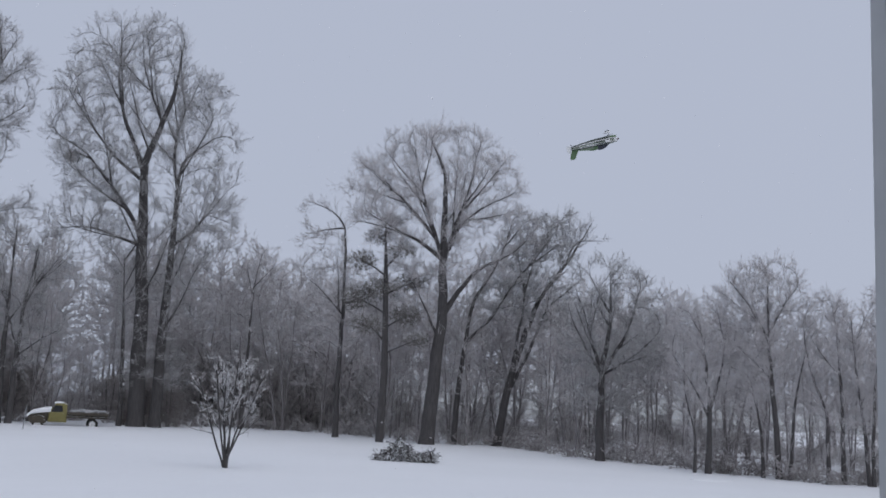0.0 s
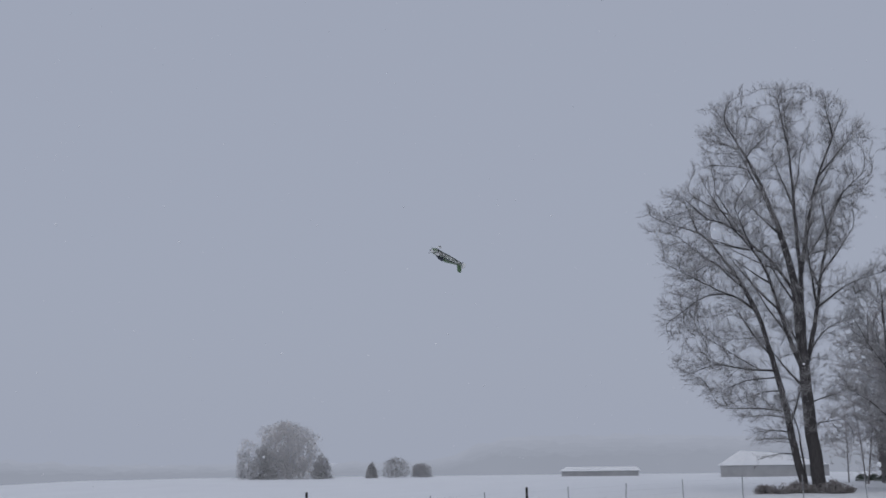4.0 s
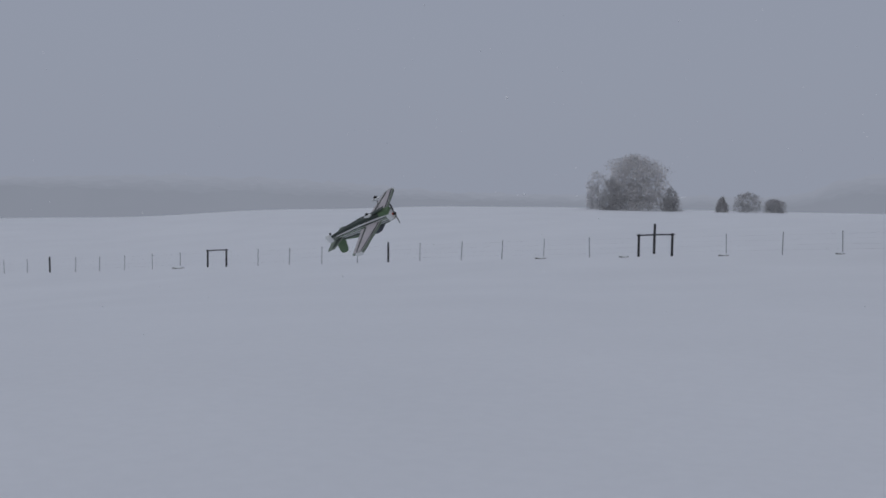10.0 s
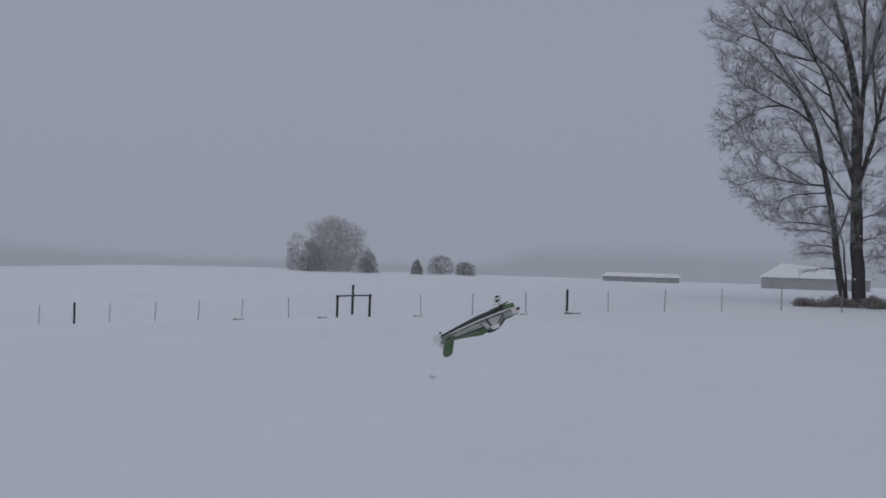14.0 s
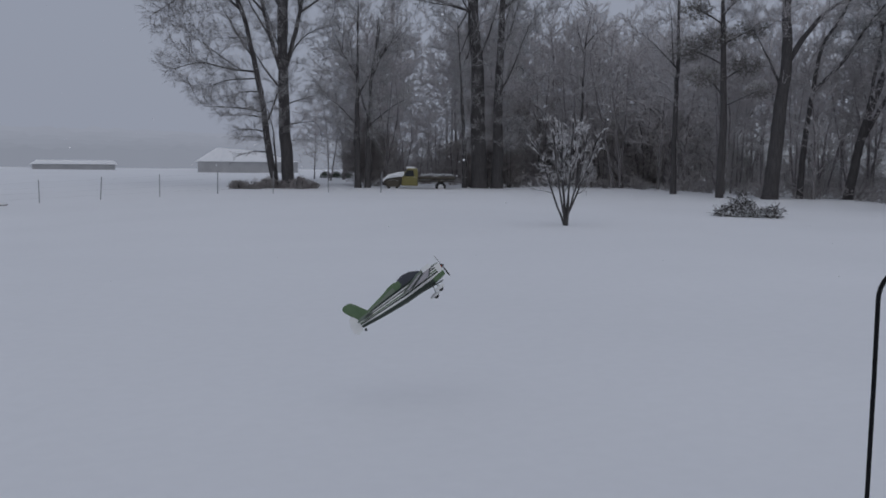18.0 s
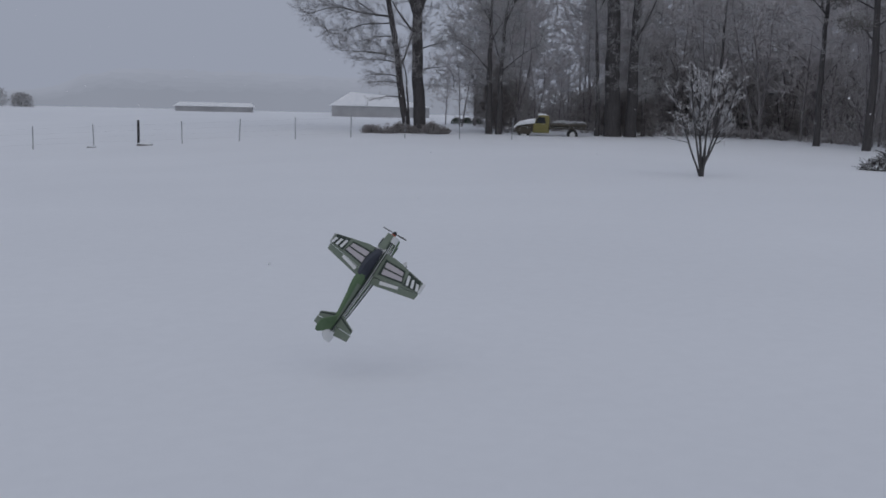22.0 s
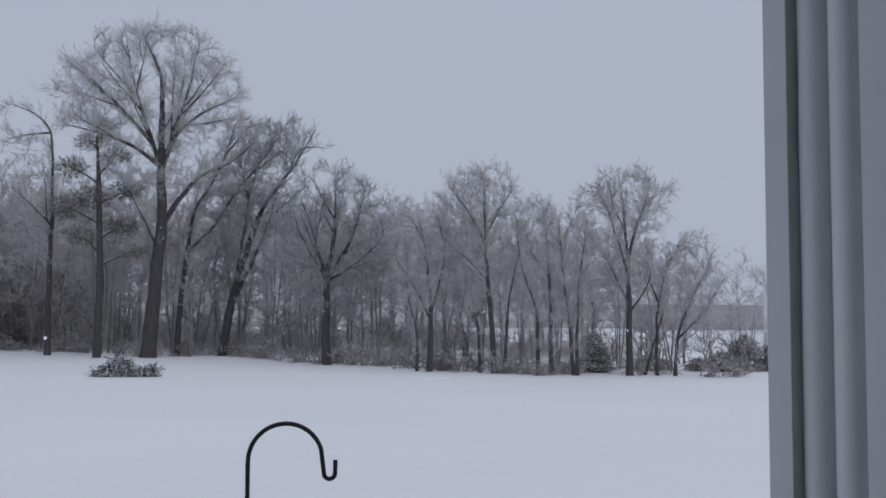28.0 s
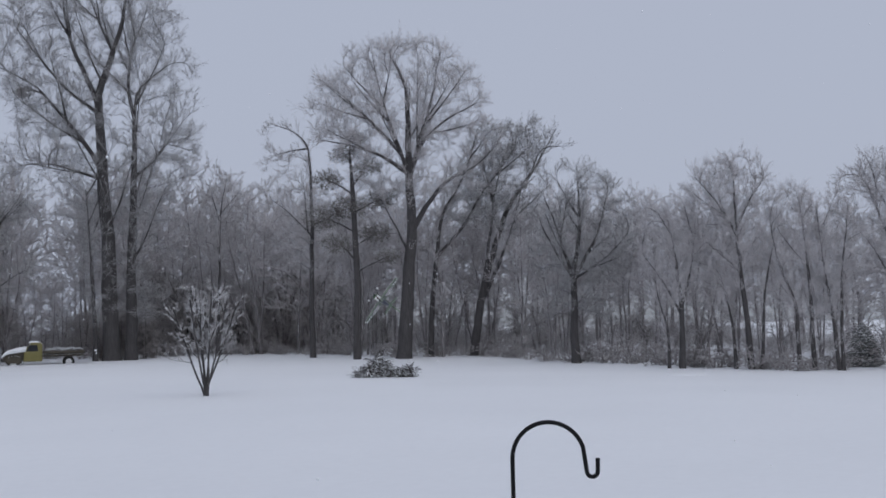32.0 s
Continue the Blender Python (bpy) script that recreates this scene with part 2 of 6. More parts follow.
def tubes(points, radii, sides):
    """Verts and quads of m tubes at once: points (m, n, 3), radii (m, n)."""
    m, n, _ = points.shape
    along = np.gradient(points, axis=1)
    along /= np.linalg.norm(along, axis=2, keepdims=True) + 1e-9
    ref = np.eye(3)[np.abs(along).mean(axis=1).argmin(axis=1)][:, None]
    a = np.cross(along, ref)
    a /= np.linalg.norm(a, axis=2, keepdims=True) + 1e-9
    b = np.cross(along, a)
    ang = np.arange(sides) * 2 * math.pi / sides
    ring = (points[:, :, None] + radii[:, :, None, None] * (a[:, :, None] * np.cos(ang)[:, None] + b[:, :, None] * np.sin(ang)[:, None]))
    i = np.arange(m)[:, None, None] * n * sides + np.arange(n - 1)[None, :, None] * sides
    j, k = np.arange(sides), (np.arange(sides) + 1) % sides
    quads = np.stack([i + j, i + k, i + k + sides, i + j + sides], axis=-1)
    return ring.reshape(-1, 3), quads.reshape(-1, 4)


def spikes(points, radii):
    """Verts and triangles of m pointed twigs: points (m, 2, 3), radii (m,)."""
    m = len(points)
    along = points[:, 1] - points[:, 0]
    along /= np.linalg.norm(along, axis=1, keepdims=True) + 1e-9
    a = np.cross(along, np.eye(3)[np.abs(along).argmin(axis=1)])
    a /= np.linalg.norm(a, axis=1, keepdims=True) + 1e-9
    b = np.cross(along, a)
    ring = [points[:, 0] + radii[:, None] * (a * math.cos(2.094 * k) + b * math.sin(2.094 * k)) for k in range(3)]
    v = np.stack(ring + [points[:, 1]], axis=1)
    tri = np.array([(0, 1, 3), (1, 2, 3), (2, 0, 3)])
    return v.reshape(-1, 3), (np.arange(m)[:, None, None] * 4 + tri[None]).reshape(-1, 3)


def quad_mesh(pieces, mat, smooth_shade=True):
    """One mesh of several (verts, quads) pieces."""
    verts, faces, base = [], [], 0
    for v, q in pieces:
        verts.append(v)
        faces.append(q + base)
        base += len(v)
    v, q = np.concatenate(verts), np.concatenate([f.ravel() for f in faces])
    sizes = np.concatenate([np.full(len(f), f.shape[1], dtype=np.int32) for f in faces])
    me = bpy.data.meshes.new("mesh")
    me.vertices.add(len(v))
    me.vertices.foreach_set("co", v.astype(np.float32).ravel())
    me.loops.add(q.size)
    me.loops.foreach_set("vertex_index", q.astype(np.int32).ravel())
    me.polygons.add(len(sizes))
    me.polygons.foreach_set("loop_start", (np.cumsum(sizes) - sizes).astype(np.int32))
    me.polygons.foreach_set("use_smooth", np.full(len(sizes), smooth_shade))
    me.update(calc_edges=True)
    me.materials.append(mat)
    return me


def pipe(path, radius, sides=10):
    """One tube along a path, closed at its ends."""
    p = np.array(path, float)[None]
    r = np.full((1, p.shape[1]), radius) if np.isscalar(radius) else np.array(radius, float)[None]
    v, q = tubes(p, r, sides)
    bm = bmesh.new()
    vs = [bm.verts.new(x) for x in v]
    for f in q:
        bm.faces.new([vs[i] for i in f])
    bm.faces.new(vs[:sides][::-1])
    bm.faces.new(vs[-sides:])
    return bm


# ---------------------------------------------------------------- ground
CREST = ((-90, -0.6), (-60, -0.6), (-40, -0.95), (-21, -1.0), (0, -0.95), (6, -0.9), (12, -0.94), (20, -1.2), (31, -1.8), (38, -1.87),
         (60, -1.9))


def crest_height(az):
    for (a, e), (b, g) in zip(CREST, CREST[1:]):
        if az <= b or b == 60:
            w = smooth(a, b, az)
            return 2.4 + 190 * math.tan(radians(e + (g - e) * w))


def ground(x, y):
    """Height of the snow: level round the house, falling to the fence on one side, and a field that rises to a crest."""
    r = math.hypot(x, y)
    if y < 0:
        az = -90 if x > 0 else 60
    else:
        az = max(-90, min(60, math.degrees(math.atan2(-x, max(y, 1e-3)))))
    u = max(0.0, 22 - x)
    u = u if u < 95 else 95 + 25 * math.tanh((u - 95) / 25)
    slope = -(0.052 * u + 0.00025 * u * u) + 0.12 * smooth(10, 30, x)
    right = -0.5 * smooth(42, 2, y) * smooth(20, 45, x)
    z = (slope + right) * smooth(6, 56, r) + 0.0
    top = crest_height(az)
    w = smooth(72, 190, r) if r < 190 else 1.0
    z = z * (1 - w) + top * w
    if r > 190:
        z -= 10.0 * smooth(190, 420, r)
    return z + 0.07 * noise.noise((x * 0.06, y * 0.06, 0)) * smooth(3, 20, r) + 0.006 * noise.noise((x * 0.3, y * 0.3, 3))


def place(az, el, far=400.0):
    """Where the way out from the door at this bearing and height angle meets the ground."""
    a, t = radians(az), math.tan(radians(el))
    d = 8.0
    while d < far and 2.4 + d * t > ground(-math.sin(a) * d, math.cos(a) * d):
        d += 0.25
    return -math.sin(a) * d, math.cos(a) * d, d


def stand(az, d):
    """The point of the ground at this bearing and distance."""
    a = radians(az)
    x, y = -math.sin(a) * d, math.cos(a) * d
    return Vector((x, y, ground(x, y)))


def build_ground():
    radii = [0.0] + [1.2 * 1.055 ** i for i in range(140)]
    radii = [r for r in radii if r < 1500] + [1500.0, 4000.0]
    steps = 240
    verts, faces = [(0, 0, ground(0, 0))], []
    for r in radii[1:]:
        for k in range(steps):
            a = 2 * math.pi * k / steps
            verts.append((r * math.cos(a), r * math.sin(a), ground(r * math.cos(a), r * math.sin(a))))
    for k in range(steps):
        faces.append((0, 1 + k, 1 + (k + 1) % steps))
    for i in range(len(radii) - 2):
        a, b = 1 + i * steps, 1 + (i + 1) * steps
        for k in range(steps):
            j = (k + 1) % steps
            faces.append((a + k, b + k, b + j, a + j))
    me = bpy.data.meshes.new("ground")
    me.from_pydata(verts, [], faces)
    for f in me.polygons:
        f.use_smooth = True
    me.materials.append(SNOW)
    tagged(new("ground", me), "smooth untracked snow over a lawn and open field", "snow", kind="structure")


build_ground()


# ---------------------------------------------------------------- trees
def polylines(rng, start, way, length, n, wander, rise):
    """m crooked lines of n points: starts, unit ways, lengths; rise bends them upward."""
    m = len(start)
    pts = np.empty((m, n, 3))
    pts[:, 0] = start
    d = way.copy()
    for i in range(1, n):
        d = d + rng.normal(0, wander, (m, 3))
        d[:, 2] += rise
        d /= np.linalg.norm(d, axis=1, keepdims=True)
        pts[:, i] = pts[:, i - 1] + d * (length / (n - 1))[:, None]
    return pts


def children(rng, pts, radii, per, first, angle, ratio, length, top_heavy=0.0, reach=1.0):
    """Starts, ways, lengths and radii of branches that leave the lines pts."""
    m, n, _ = pts.shape
    u = first + (reach - first) * (np.arange(per)[None] + rng.random((m, per))) / per
    f = u * (n - 1)
    i = np.minimum(f.astype(int), n - 2)
    w = (f - i)[..., None]
    rows = np.arange(m)[:, None]
    at = pts[rows, i] * (1 - w) + pts[rows, i + 1] * w
    along = pts[rows, i + 1] - pts[rows, i]
    along /= np.linalg.norm(along, axis=2, keepdims=True) + 1e-9
    side = rng.normal(0, 1, (m, per, 3))
    side -= along * (side * along).sum(2, keepdims=True)
    side /= np.linalg.norm(side, axis=2, keepdims=True) + 1e-9
    a = np.radians(angle[0] + (angle[1] - angle[0]) * rng.random((m, per)))[..., None]
    way = along * np.cos(a) + side * np.sin(a)
    r = (radii[rows, i] * (1 - w[..., 0]) + radii[rows, i + 1] * w[..., 0]) * ratio
    ln = length[:, None] * (0.65 + 0.6 * rng.random((m, per))) * (1.15 - 0.75 * u * (1 - top_heavy))
    return at.reshape(-1, 3), way.reshape(-1, 3), ln.ravel(), r.ravel()


def grow(seed, stems, spread, limbs, fork=(6, 5, 5), crown=0.3, angle=(32, 68), rise=0.045, twig=0.0085, top_heavy=0.35, sides=(9, 6, 4, 3),
         short=0.58, wander=0.13, reach=0.97, split=0.0):
    """Meshes of the trunk, the limbs and the twigs of a bare tree. stems: (base x, y, top x, y, height, radius)."""
    rng = np.random.default_rng(seed)
    trunk, limb, twigs = [], [], []

    base = []
    for bx, by, tx, ty, h, r in stems:
        h *= 0.95
        n = 12
        s = np.linspace(0, 1, n)
        lean = np.maximum(0, (s - split) / (1 - split)) ** 0.85 if split else s ** 1.25
        p = np.stack([bx + (tx - bx) * lean, by + (ty - by) * lean, h * s - 0.25 * (1 - s)], 1)
        p[2:, :2] += np.cumsum(rng.normal(0, 0.008 * h, (n - 2, 2)), axis=0) * 0.6
        rad = r * (1 - s) ** 0.75 * 0.95 + 0.018
        rad[0] *= 1.35
        base.append((p, rad))
    pts, rad = np.array([b[0] for b in base]), np.array([b[1] for b in base])
    trunk.append(tubes(pts, rad, sides[0]))
    size = np.full(len(stems), spread) * np.array([s[4] for s in stems]) / max(s[4] for s in stems)
    at, way, ln, r = children(rng, pts, rad, limbs, crown, angle, 0.55, size, top_heavy, reach)
    level = polylines(rng, at, way, ln, 7, wander, rise)
    r = np.maximum(r, 0.02)
    rr = r[:, None] * np.linspace(1, 0.28, 7)[None]
    limb.append(tubes(level, rr, sides[1]))
    lengths = ln * short
    for k, per in enumerate(fork):
        at, way, ln, r = children(rng, level, rr, per, 0.18, (28, 62) if k < len(fork) - 1 else (35, 95), 0.6, lengths, 0.2)
        n = 2 if k == len(fork) - 1 else (6, 4, 3, 3)[k]
        level = polylines(rng, at, way, ln, n, wander * 1.25, rise * 0.6)
        last = k >= len(fork) - 2
        low = (0.019, twig * 1.35, twig, twig)[k + (1 if len(fork) < 3 else 0)]
        rr = np.maximum(r[:, None] * np.linspace(1, 0.4, n)[None], low * np.linspace(1, 0.7, n)[None])
        (twigs if last else limb).append(spikes(level, rr[:, 0] * 1.25) if n == 2 else tubes(level, rr, sides[3] if last else sides[2]))
        lengths = ln * (0.8 if k < len(fork) - 2 else 0.62)
    return trunk, limb, twigs


def tree(name, m, label, group, seed, stems, spread, limbs, fork=(6, 5, 5), bark=None, limb_mat=None, twig_mat=None, trunk_name="trunk", **more):
    t, l, w = grow(seed, stems, spread, limbs, fork, **more)
    ob = thing(name, m, label, "tree" if "bush" not in name else "bush", group)
    if trunk_name == "stem":
        v, q = t[0]
        n = len(stems)
        for i in range(n):
            part("stem", quad_mesh([(v[i * len(v) // n:(i + 1) * len(v) // n], q[:len(q) // n])], bark or BARK), None, ob)
    else:
        part(trunk_name, quad_mesh(t, bark or BARK), None, ob)
    part("branchwork", quad_mesh(l, limb_mat or LIMB), None, ob)
    part("crown", quad_mesh(w, twig_mat or RIME), None, ob)
    return ob


def lobes_of(dome, seed, count=13):
    """Clumps of a round crown: (x, y, z, half width, half height)."""
    cx, cz, ax, az = dome
    rng = random.Random(seed)
    out = [(cx, 0, cz, ax * 0.55, az * 0.6)]
    for i in range(count):
        z = -0.75 + 1.72 * (i + 0.5) / count
        a = 2.4 * i + rng.uniform(-0.5, 0.5)
        r = math.sqrt(max(0.05, 1 - z * z))
        out.append((cx + ax * 0.72 * r * math.cos(a), ax * 0.72 * r * math.sin(a), cz + az * 0.74 * z, ax * rng.uniform(0.26, 0.4), az * rng.uniform(0.2, 0.32)))
    return out


def lobe_goals(seed, lobes, count):
    """Points strewn in a crown's clumps."""
    rng = np.random.default_rng(seed)
    lob = np.array(lobes, float)
    weight = (lob[:, 3] ** 2 * lob[:, 4]) ** 0.5
    pick = rng.choice(len(lob), count, p=weight / weight.sum())
    v = rng.normal(0, 1, (count, 3))
    v *= (rng.random((count, 1)) ** 0.25) / np.linalg.norm(v, axis=1, keepdims=True)
    goal = lob[pick, :3] + v * lob[pick][:, (3, 3, 4)]
    return goal[goal[:, 2] > 0.6]

def crown_goals(seed, unit, outline, count, deep=0.8, gaps=0.3, fill=0.42, loose=0.0):
    """Points strewn in a crown of a given outline: rows of height, left and right edge in hundredths, round in plan, with hollows between its boughs."""
    rng = np.random.default_rng(seed)
    rows = np.array(sorted(outline), float)
    z = rng.uniform(rows[0, 0], rows[-1, 0], count * 6)
    lo, hi = np.interp(z, rows[:, 0], rows[:, 1]), np.interp(z, rows[:, 0], rows[:, 2])
    half = (hi - lo) / 2 * 1.04
    ok = rng.random(len(z)) < (half / half.max()) ** 1.5
    z, lo, hi, half = z[ok], lo[ok], hi[ok], half[ok]
    turn, r = rng.uniform(0, 2 * math.pi, len(z)), rng.random(len(z)) ** fill * (1 + loose * rng.normal(0, 1, len(z)))
    x = (lo + hi) / 2 + half * r * np.cos(turn)
    y = half * deep * r * np.sin(turn)
    p = np.stack([x, y, z], 1) * unit
    size = 1.1 + 0.055 * unit * 100
    keep = [noise.noise(Vector(q) / size + Vector((seed, 0, 0))) > -gaps for q in p]
    p = p[np.array(keep)][:count]
    return p[p[:, 2] > min(0.6, 2 * unit)]


def outward(p, hub):
    """The way that a branch at p tends: up and away from the trunk's fork."""
    d = p - hub
    d[:, 2] = np.maximum(d[:, 2], 0.12 * np.hypot(d[:, 0], d[:, 1]) + 0.1)
    return d / np.linalg.norm(d, axis=1, keepdims=True)


def colonise(seed, stems, goal, step, reach=6.0, up=0.12, hub=(0, 0, 2.0)):
    """Grows branches from the stems towards the goals. Gives nodes, parents and stem roots."""
    rng = np.random.default_rng(seed)
    pos, par, root = [], [], []
    for radius, line in stems:
        q = np.array(line, float)
        seg = np.linalg.norm(np.diff(q, axis=0), axis=1)
        s = np.concatenate([[0], np.cumsum(seg)])
        n = max(3, int(s[-1] / step))
        p = np.stack([np.interp(np.linspace(0, s[-1], n), s, q[:, k]) for k in range(3)], 1)
        for _ in range(3):
            p[1:-1] = (p[:-2] + 2 * p[1:-1] + p[2:]) / 4
        bend = np.cumsum(rng.normal(0, 0.055 * step, (n, 3)), axis=0)
        p[:, :2] += (bend - bend[:1])[:, :2] * np.minimum(1, np.arange(n) / 4)[:, None]
        first = len(pos)
        root.append(first)
        join = -1
        if q[0, 2] > 1.0:
            join = int(np.linalg.norm(np.array(pos) - p[0], axis=1).argmin())
            p += (np.array(pos[join]) - p[0])[None] * np.linspace(1, 0, n)[:, None]
        pos.extend(p)
        par.extend([join] + list(range(first, first + n - 1)))
    pos, par = np.array(pos), list(par)
    stem_end = len(pos)
    way = np.zeros_like(pos)
    way[1:] = pos[1:] - pos[:-1]
    way[root] = (0, 0, step)
    way /= np.linalg.norm(way, axis=1, keepdims=True)
    gap = np.linalg.norm(goal[:, None] - pos[None], axis=2)
    keep = gap.min(1) > step * 2.2
    goal, gap = goal[keep], gap[keep]
    near, far = gap.argmin(1), gap.min(1)
    kids = collections.Counter(par)
    for _ in range(140):
        live = (far < reach) & (far > step * 1.5)
        if not live.any():
            break
        at, inv = np.unique(near[live], return_inverse=True)
        pull = np.zeros((len(at), 3))
        d = goal[live] - pos[near[live]]
        np.add.at(pull, inv, d / np.linalg.norm(d, axis=1, keepdims=True))
        pull /= np.linalg.norm(pull, axis=1, keepdims=True) + 1e-9
        pull += way[at] * 0.95 + outward(pos[at], hub) * 0.2 + rng.normal(0, 0.09, pull.shape)
        pull[:, 2] += up
        pull /= np.linalg.norm(pull, axis=1, keepdims=True) + 1e-9
        ok = np.array([kids[i] < 6 for i in at])
        if not ok.any():
            break
        at, pull = at[ok], pull[ok]
        base = len(pos)
        born = pos[at] + pull * step
        pos, way = np.concatenate([pos, born]), np.concatenate([way, pull])
        for i in at:
            kids[i] += 1
            par.append(int(i))
        gap = np.linalg.norm(goal[:, None] - born[None], axis=2)
        better = gap.min(1) < far
        near = np.where(better, gap.argmin(1) + base, near)
        far = np.minimum(far, gap.min(1))
        keep = far > step * 1.5
        stuck = np.array([kids[i] >= 6 for i in near])
        keep &= ~stuck
        goal, near, far = goal[keep], near[keep], far[keep]
        if not len(goal):
            break
    return pos, np.array(par), way, root, range(stem_end)


def resampled(line, rad, n):
    s = np.linspace(0, len(line) - 1, n)
    k = np.arange(len(line))
    return np.stack([np.interp(s, k, line[:, c]) for c in range(3)], 1), np.interp(s, k, rad)


def crown_tree(name, m, label, group, seed, stems, goals, step=0.4, twig=0.0100, tip=0.0, tuft=(2, 6, 3), reach=9.0, up=0.12, bark=None, limb_mat=None, twig_mat=None,
               long=1.7, split_limbs=True, sides=(9, 6, 3), category="tree"):
    """A bare tree: stems (radius, points), limbs that fill the crown's clumps, and frosted twigs at their ends."""
    rng = np.random.default_rng(seed + 500)
    hub = np.array((stems[0][1][0][0], stems[0][1][0][1], goals[:, 2].max() * 0.2))
    pos, par, way, root, stem_nodes = colonise(seed, stems, goals, step, reach, up, hub)
    n = len(pos)
    kids = [[] for _ in range(n)]
    for i, p in enumerate(par):
        if p >= 0:
            kids[p].append(i)
    ends = np.ones(n)
    order = np.argsort(-np.arange(n))
    tally = np.zeros(n)
    for i in order:
        tally[i] = max(1.0, tally[i])
        if par[i] >= 0:
            tally[par[i]] += tally[i]
    ends = tally
    tip = tip or twig * 1.3
    rad = tip * ends ** 0.5
    count_stem = len(stem_nodes)
    for k, r0 in enumerate(root):
        last = root[k + 1] if k + 1 < len(root) else count_stem
        s = np.linspace(0, 1, last - r0)
        rad[r0:last] = stems[k][0] * (0.9 * (1 - 0.95 * s ** 1.2) if par[r0] < 0 else 0.66 * (1 - 0.95 * s ** 0.85)) + tip
    for i in range(count_stem, n):
        rad[i] = min(rad[i], rad[par[i]] * 0.85 if par[i] < count_stem else rad[par[i]])
    # chains from fork to tip, the stoutest child going on
    foot = set(root)
    chains, stack = [], [(r0, par[r0], -1) for r0 in root]
    while stack:
        i, before, limb = stack.pop()
        line = [before, i] if before >= 0 else [i]
        depth0 = i in foot
        mine = len(chains)
        chains.append(None)
        while kids[i]:
            go = max(kids[i], key=lambda j: (j < count_stem and j == i + 1, ends[j]))
            for j in kids[i]:
                if j != go and j not in foot:
                    stack.append((j, i, (mine if depth0 else limb)))
            i = go
            line.append(i)
        r = rad[line].copy()
        if before >= 0:
            r[0] = r[1]
        if par[line[0]] < 0 and depth0:
            r[:2] *= (1.45, 1.12)
        chains[mine] = (pos[line], r, depth0)
    trunk, limb, thin = [], [], []
    for line, r, first in chains:
        if len(line) < 2:
            continue
        if first:
            k = max(6, len(line))
            p, q = resampled(line, r, k)
            trunk.append((p, q))
        elif r[0] > 0.045:
            limb.append(resampled(line, r, min(12, max(4, len(line)))))
        else:
            thin.append(resampled(line, r, 3 if len(line) < 5 else 6))
    ob = thing(name, m, label, category, group)
    one = lambda p, q, s: tubes(p[None], q[None], s)
    if split_limbs:
        for p, q in trunk:
            part("trunk" if p[0, 2] < 0.5 else "limb", quad_mesh([one(p, q, sides[0])], bark or BARK), None, ob)
        for p, q in limb:
            part("limb", quad_mesh([one(p, q, sides[1])], limb_mat or LIMB), None, ob)
    else:
        part("trunk", quad_mesh([one(p, q, sides[0]) for p, q in trunk] + [one(p, q, sides[1]) for p, q in limb], bark or BARK), None, ob)
    crown, thin_dark = [], []
    for k in (3, 6):
        same = [c for c in thin if len(c[0]) == k]
        if same:
            (thin_dark if split_limbs else crown).append(tubes(np.array([c[0] for c in same]), np.array([c[1] for c in same]), sides[2]))
    # side branches, their forks and the twigs
    outer = np.flatnonzero((rad < max(0.11, twig * 8)) & (pos[:, 2] > pos[:, 2].max() * 0.05) & (ends < 60))
    per, forks, ends3 = tuft
    at = np.repeat(pos[outer], per, 0) + rng.normal(0, step * 0.15, (len(outer) * per, 3))
    d = rng.normal(0, 1, at.shape)
    along = np.repeat(way[outer], per, 0)
    d -= along * (d * along).sum(1, keepdims=True)
    d = 0.55 * along + 0.45 * outward(at, hub) + rng.uniform(0.35, 1.15, (len(d), 1)) * d / np.linalg.norm(d, axis=1, keepdims=True)
    d[:, 2] += 0.06
    d /= np.linalg.norm(d, axis=1, keepdims=True)
    ln = long * rng.uniform(0.35, 1.1, len(at)) * np.repeat(np.where(ends[outer] < 2, 0.62, 1.0), per)
    first = polylines(rng, at, d, ln, 3, 0.07, 0.04)
    branch = tubes(first, np.full((len(at), 1), twig * 1.5) * np.array([[1, 0.85, 0.55]]), 3) if split_limbs else spikes(first[:, ::2], np.full(len(at), twig * 1.6))
    crown.append(branch)
    st, wy, l2, _ = children(rng, first, np.full((len(at), 3), twig), forks, 0.1, (14, 34), 0.8, ln * 0.62, 0.3)
    second = polylines(rng, st, wy, l2, 2, 0.06, 0.03)
    crown.append(spikes(second, np.full(len(st), twig * 1.4)))
    if ends3:
        st, wy, l3, _ = children(rng, second, np.full((len(st), 2), twig), ends3, 0.15, (14, 34), 0.8, l2 * 0.6, 0.4)
        crown.append(spikes(polylines(rng, st, wy, l3, 2, 0.1, 0.0), np.full(len(st), twig * 1.2)))
    if split_limbs:
        tips = np.flatnonzero((ends < 3) & (np.arange(n) >= count_stem))
        at = np.repeat(pos[tips], 4, 0) + rng.normal(0, step * 0.3, (len(tips) * 4, 3))
        d = np.repeat(way[tips], 4, 0) * 0.5 + outward(at, hub) * 0.4 + rng.normal(0, 0.55, at.shape)
        d /= np.linalg.norm(d, axis=1, keepdims=True)
        ln = long * rng.uniform(0.3, 0.6, len(at))
        puff = polylines(rng, at, d, ln, 2, 0.05, 0.0)
        crown.append(spikes(puff, np.full(len(at), twig * 1.2)))
        st, wy, l2, _ = children(rng, puff, np.full((len(at), 2), twig), 3, 0.1, (18, 48), 0.8, ln * 0.7, 0.4)
        crown.append(spikes(polylines(rng, st, wy, l2, 2, 0.05, 0.0), np.full(len(st), twig * 1.1)))
    if thin_dark:
        tagged(part("branchwork", quad_mesh(thin_dark, SPRAY), None, ob), kind="stuff")
    part("crown", quad_mesh(crown, twig_mat or RIME), None, ob)
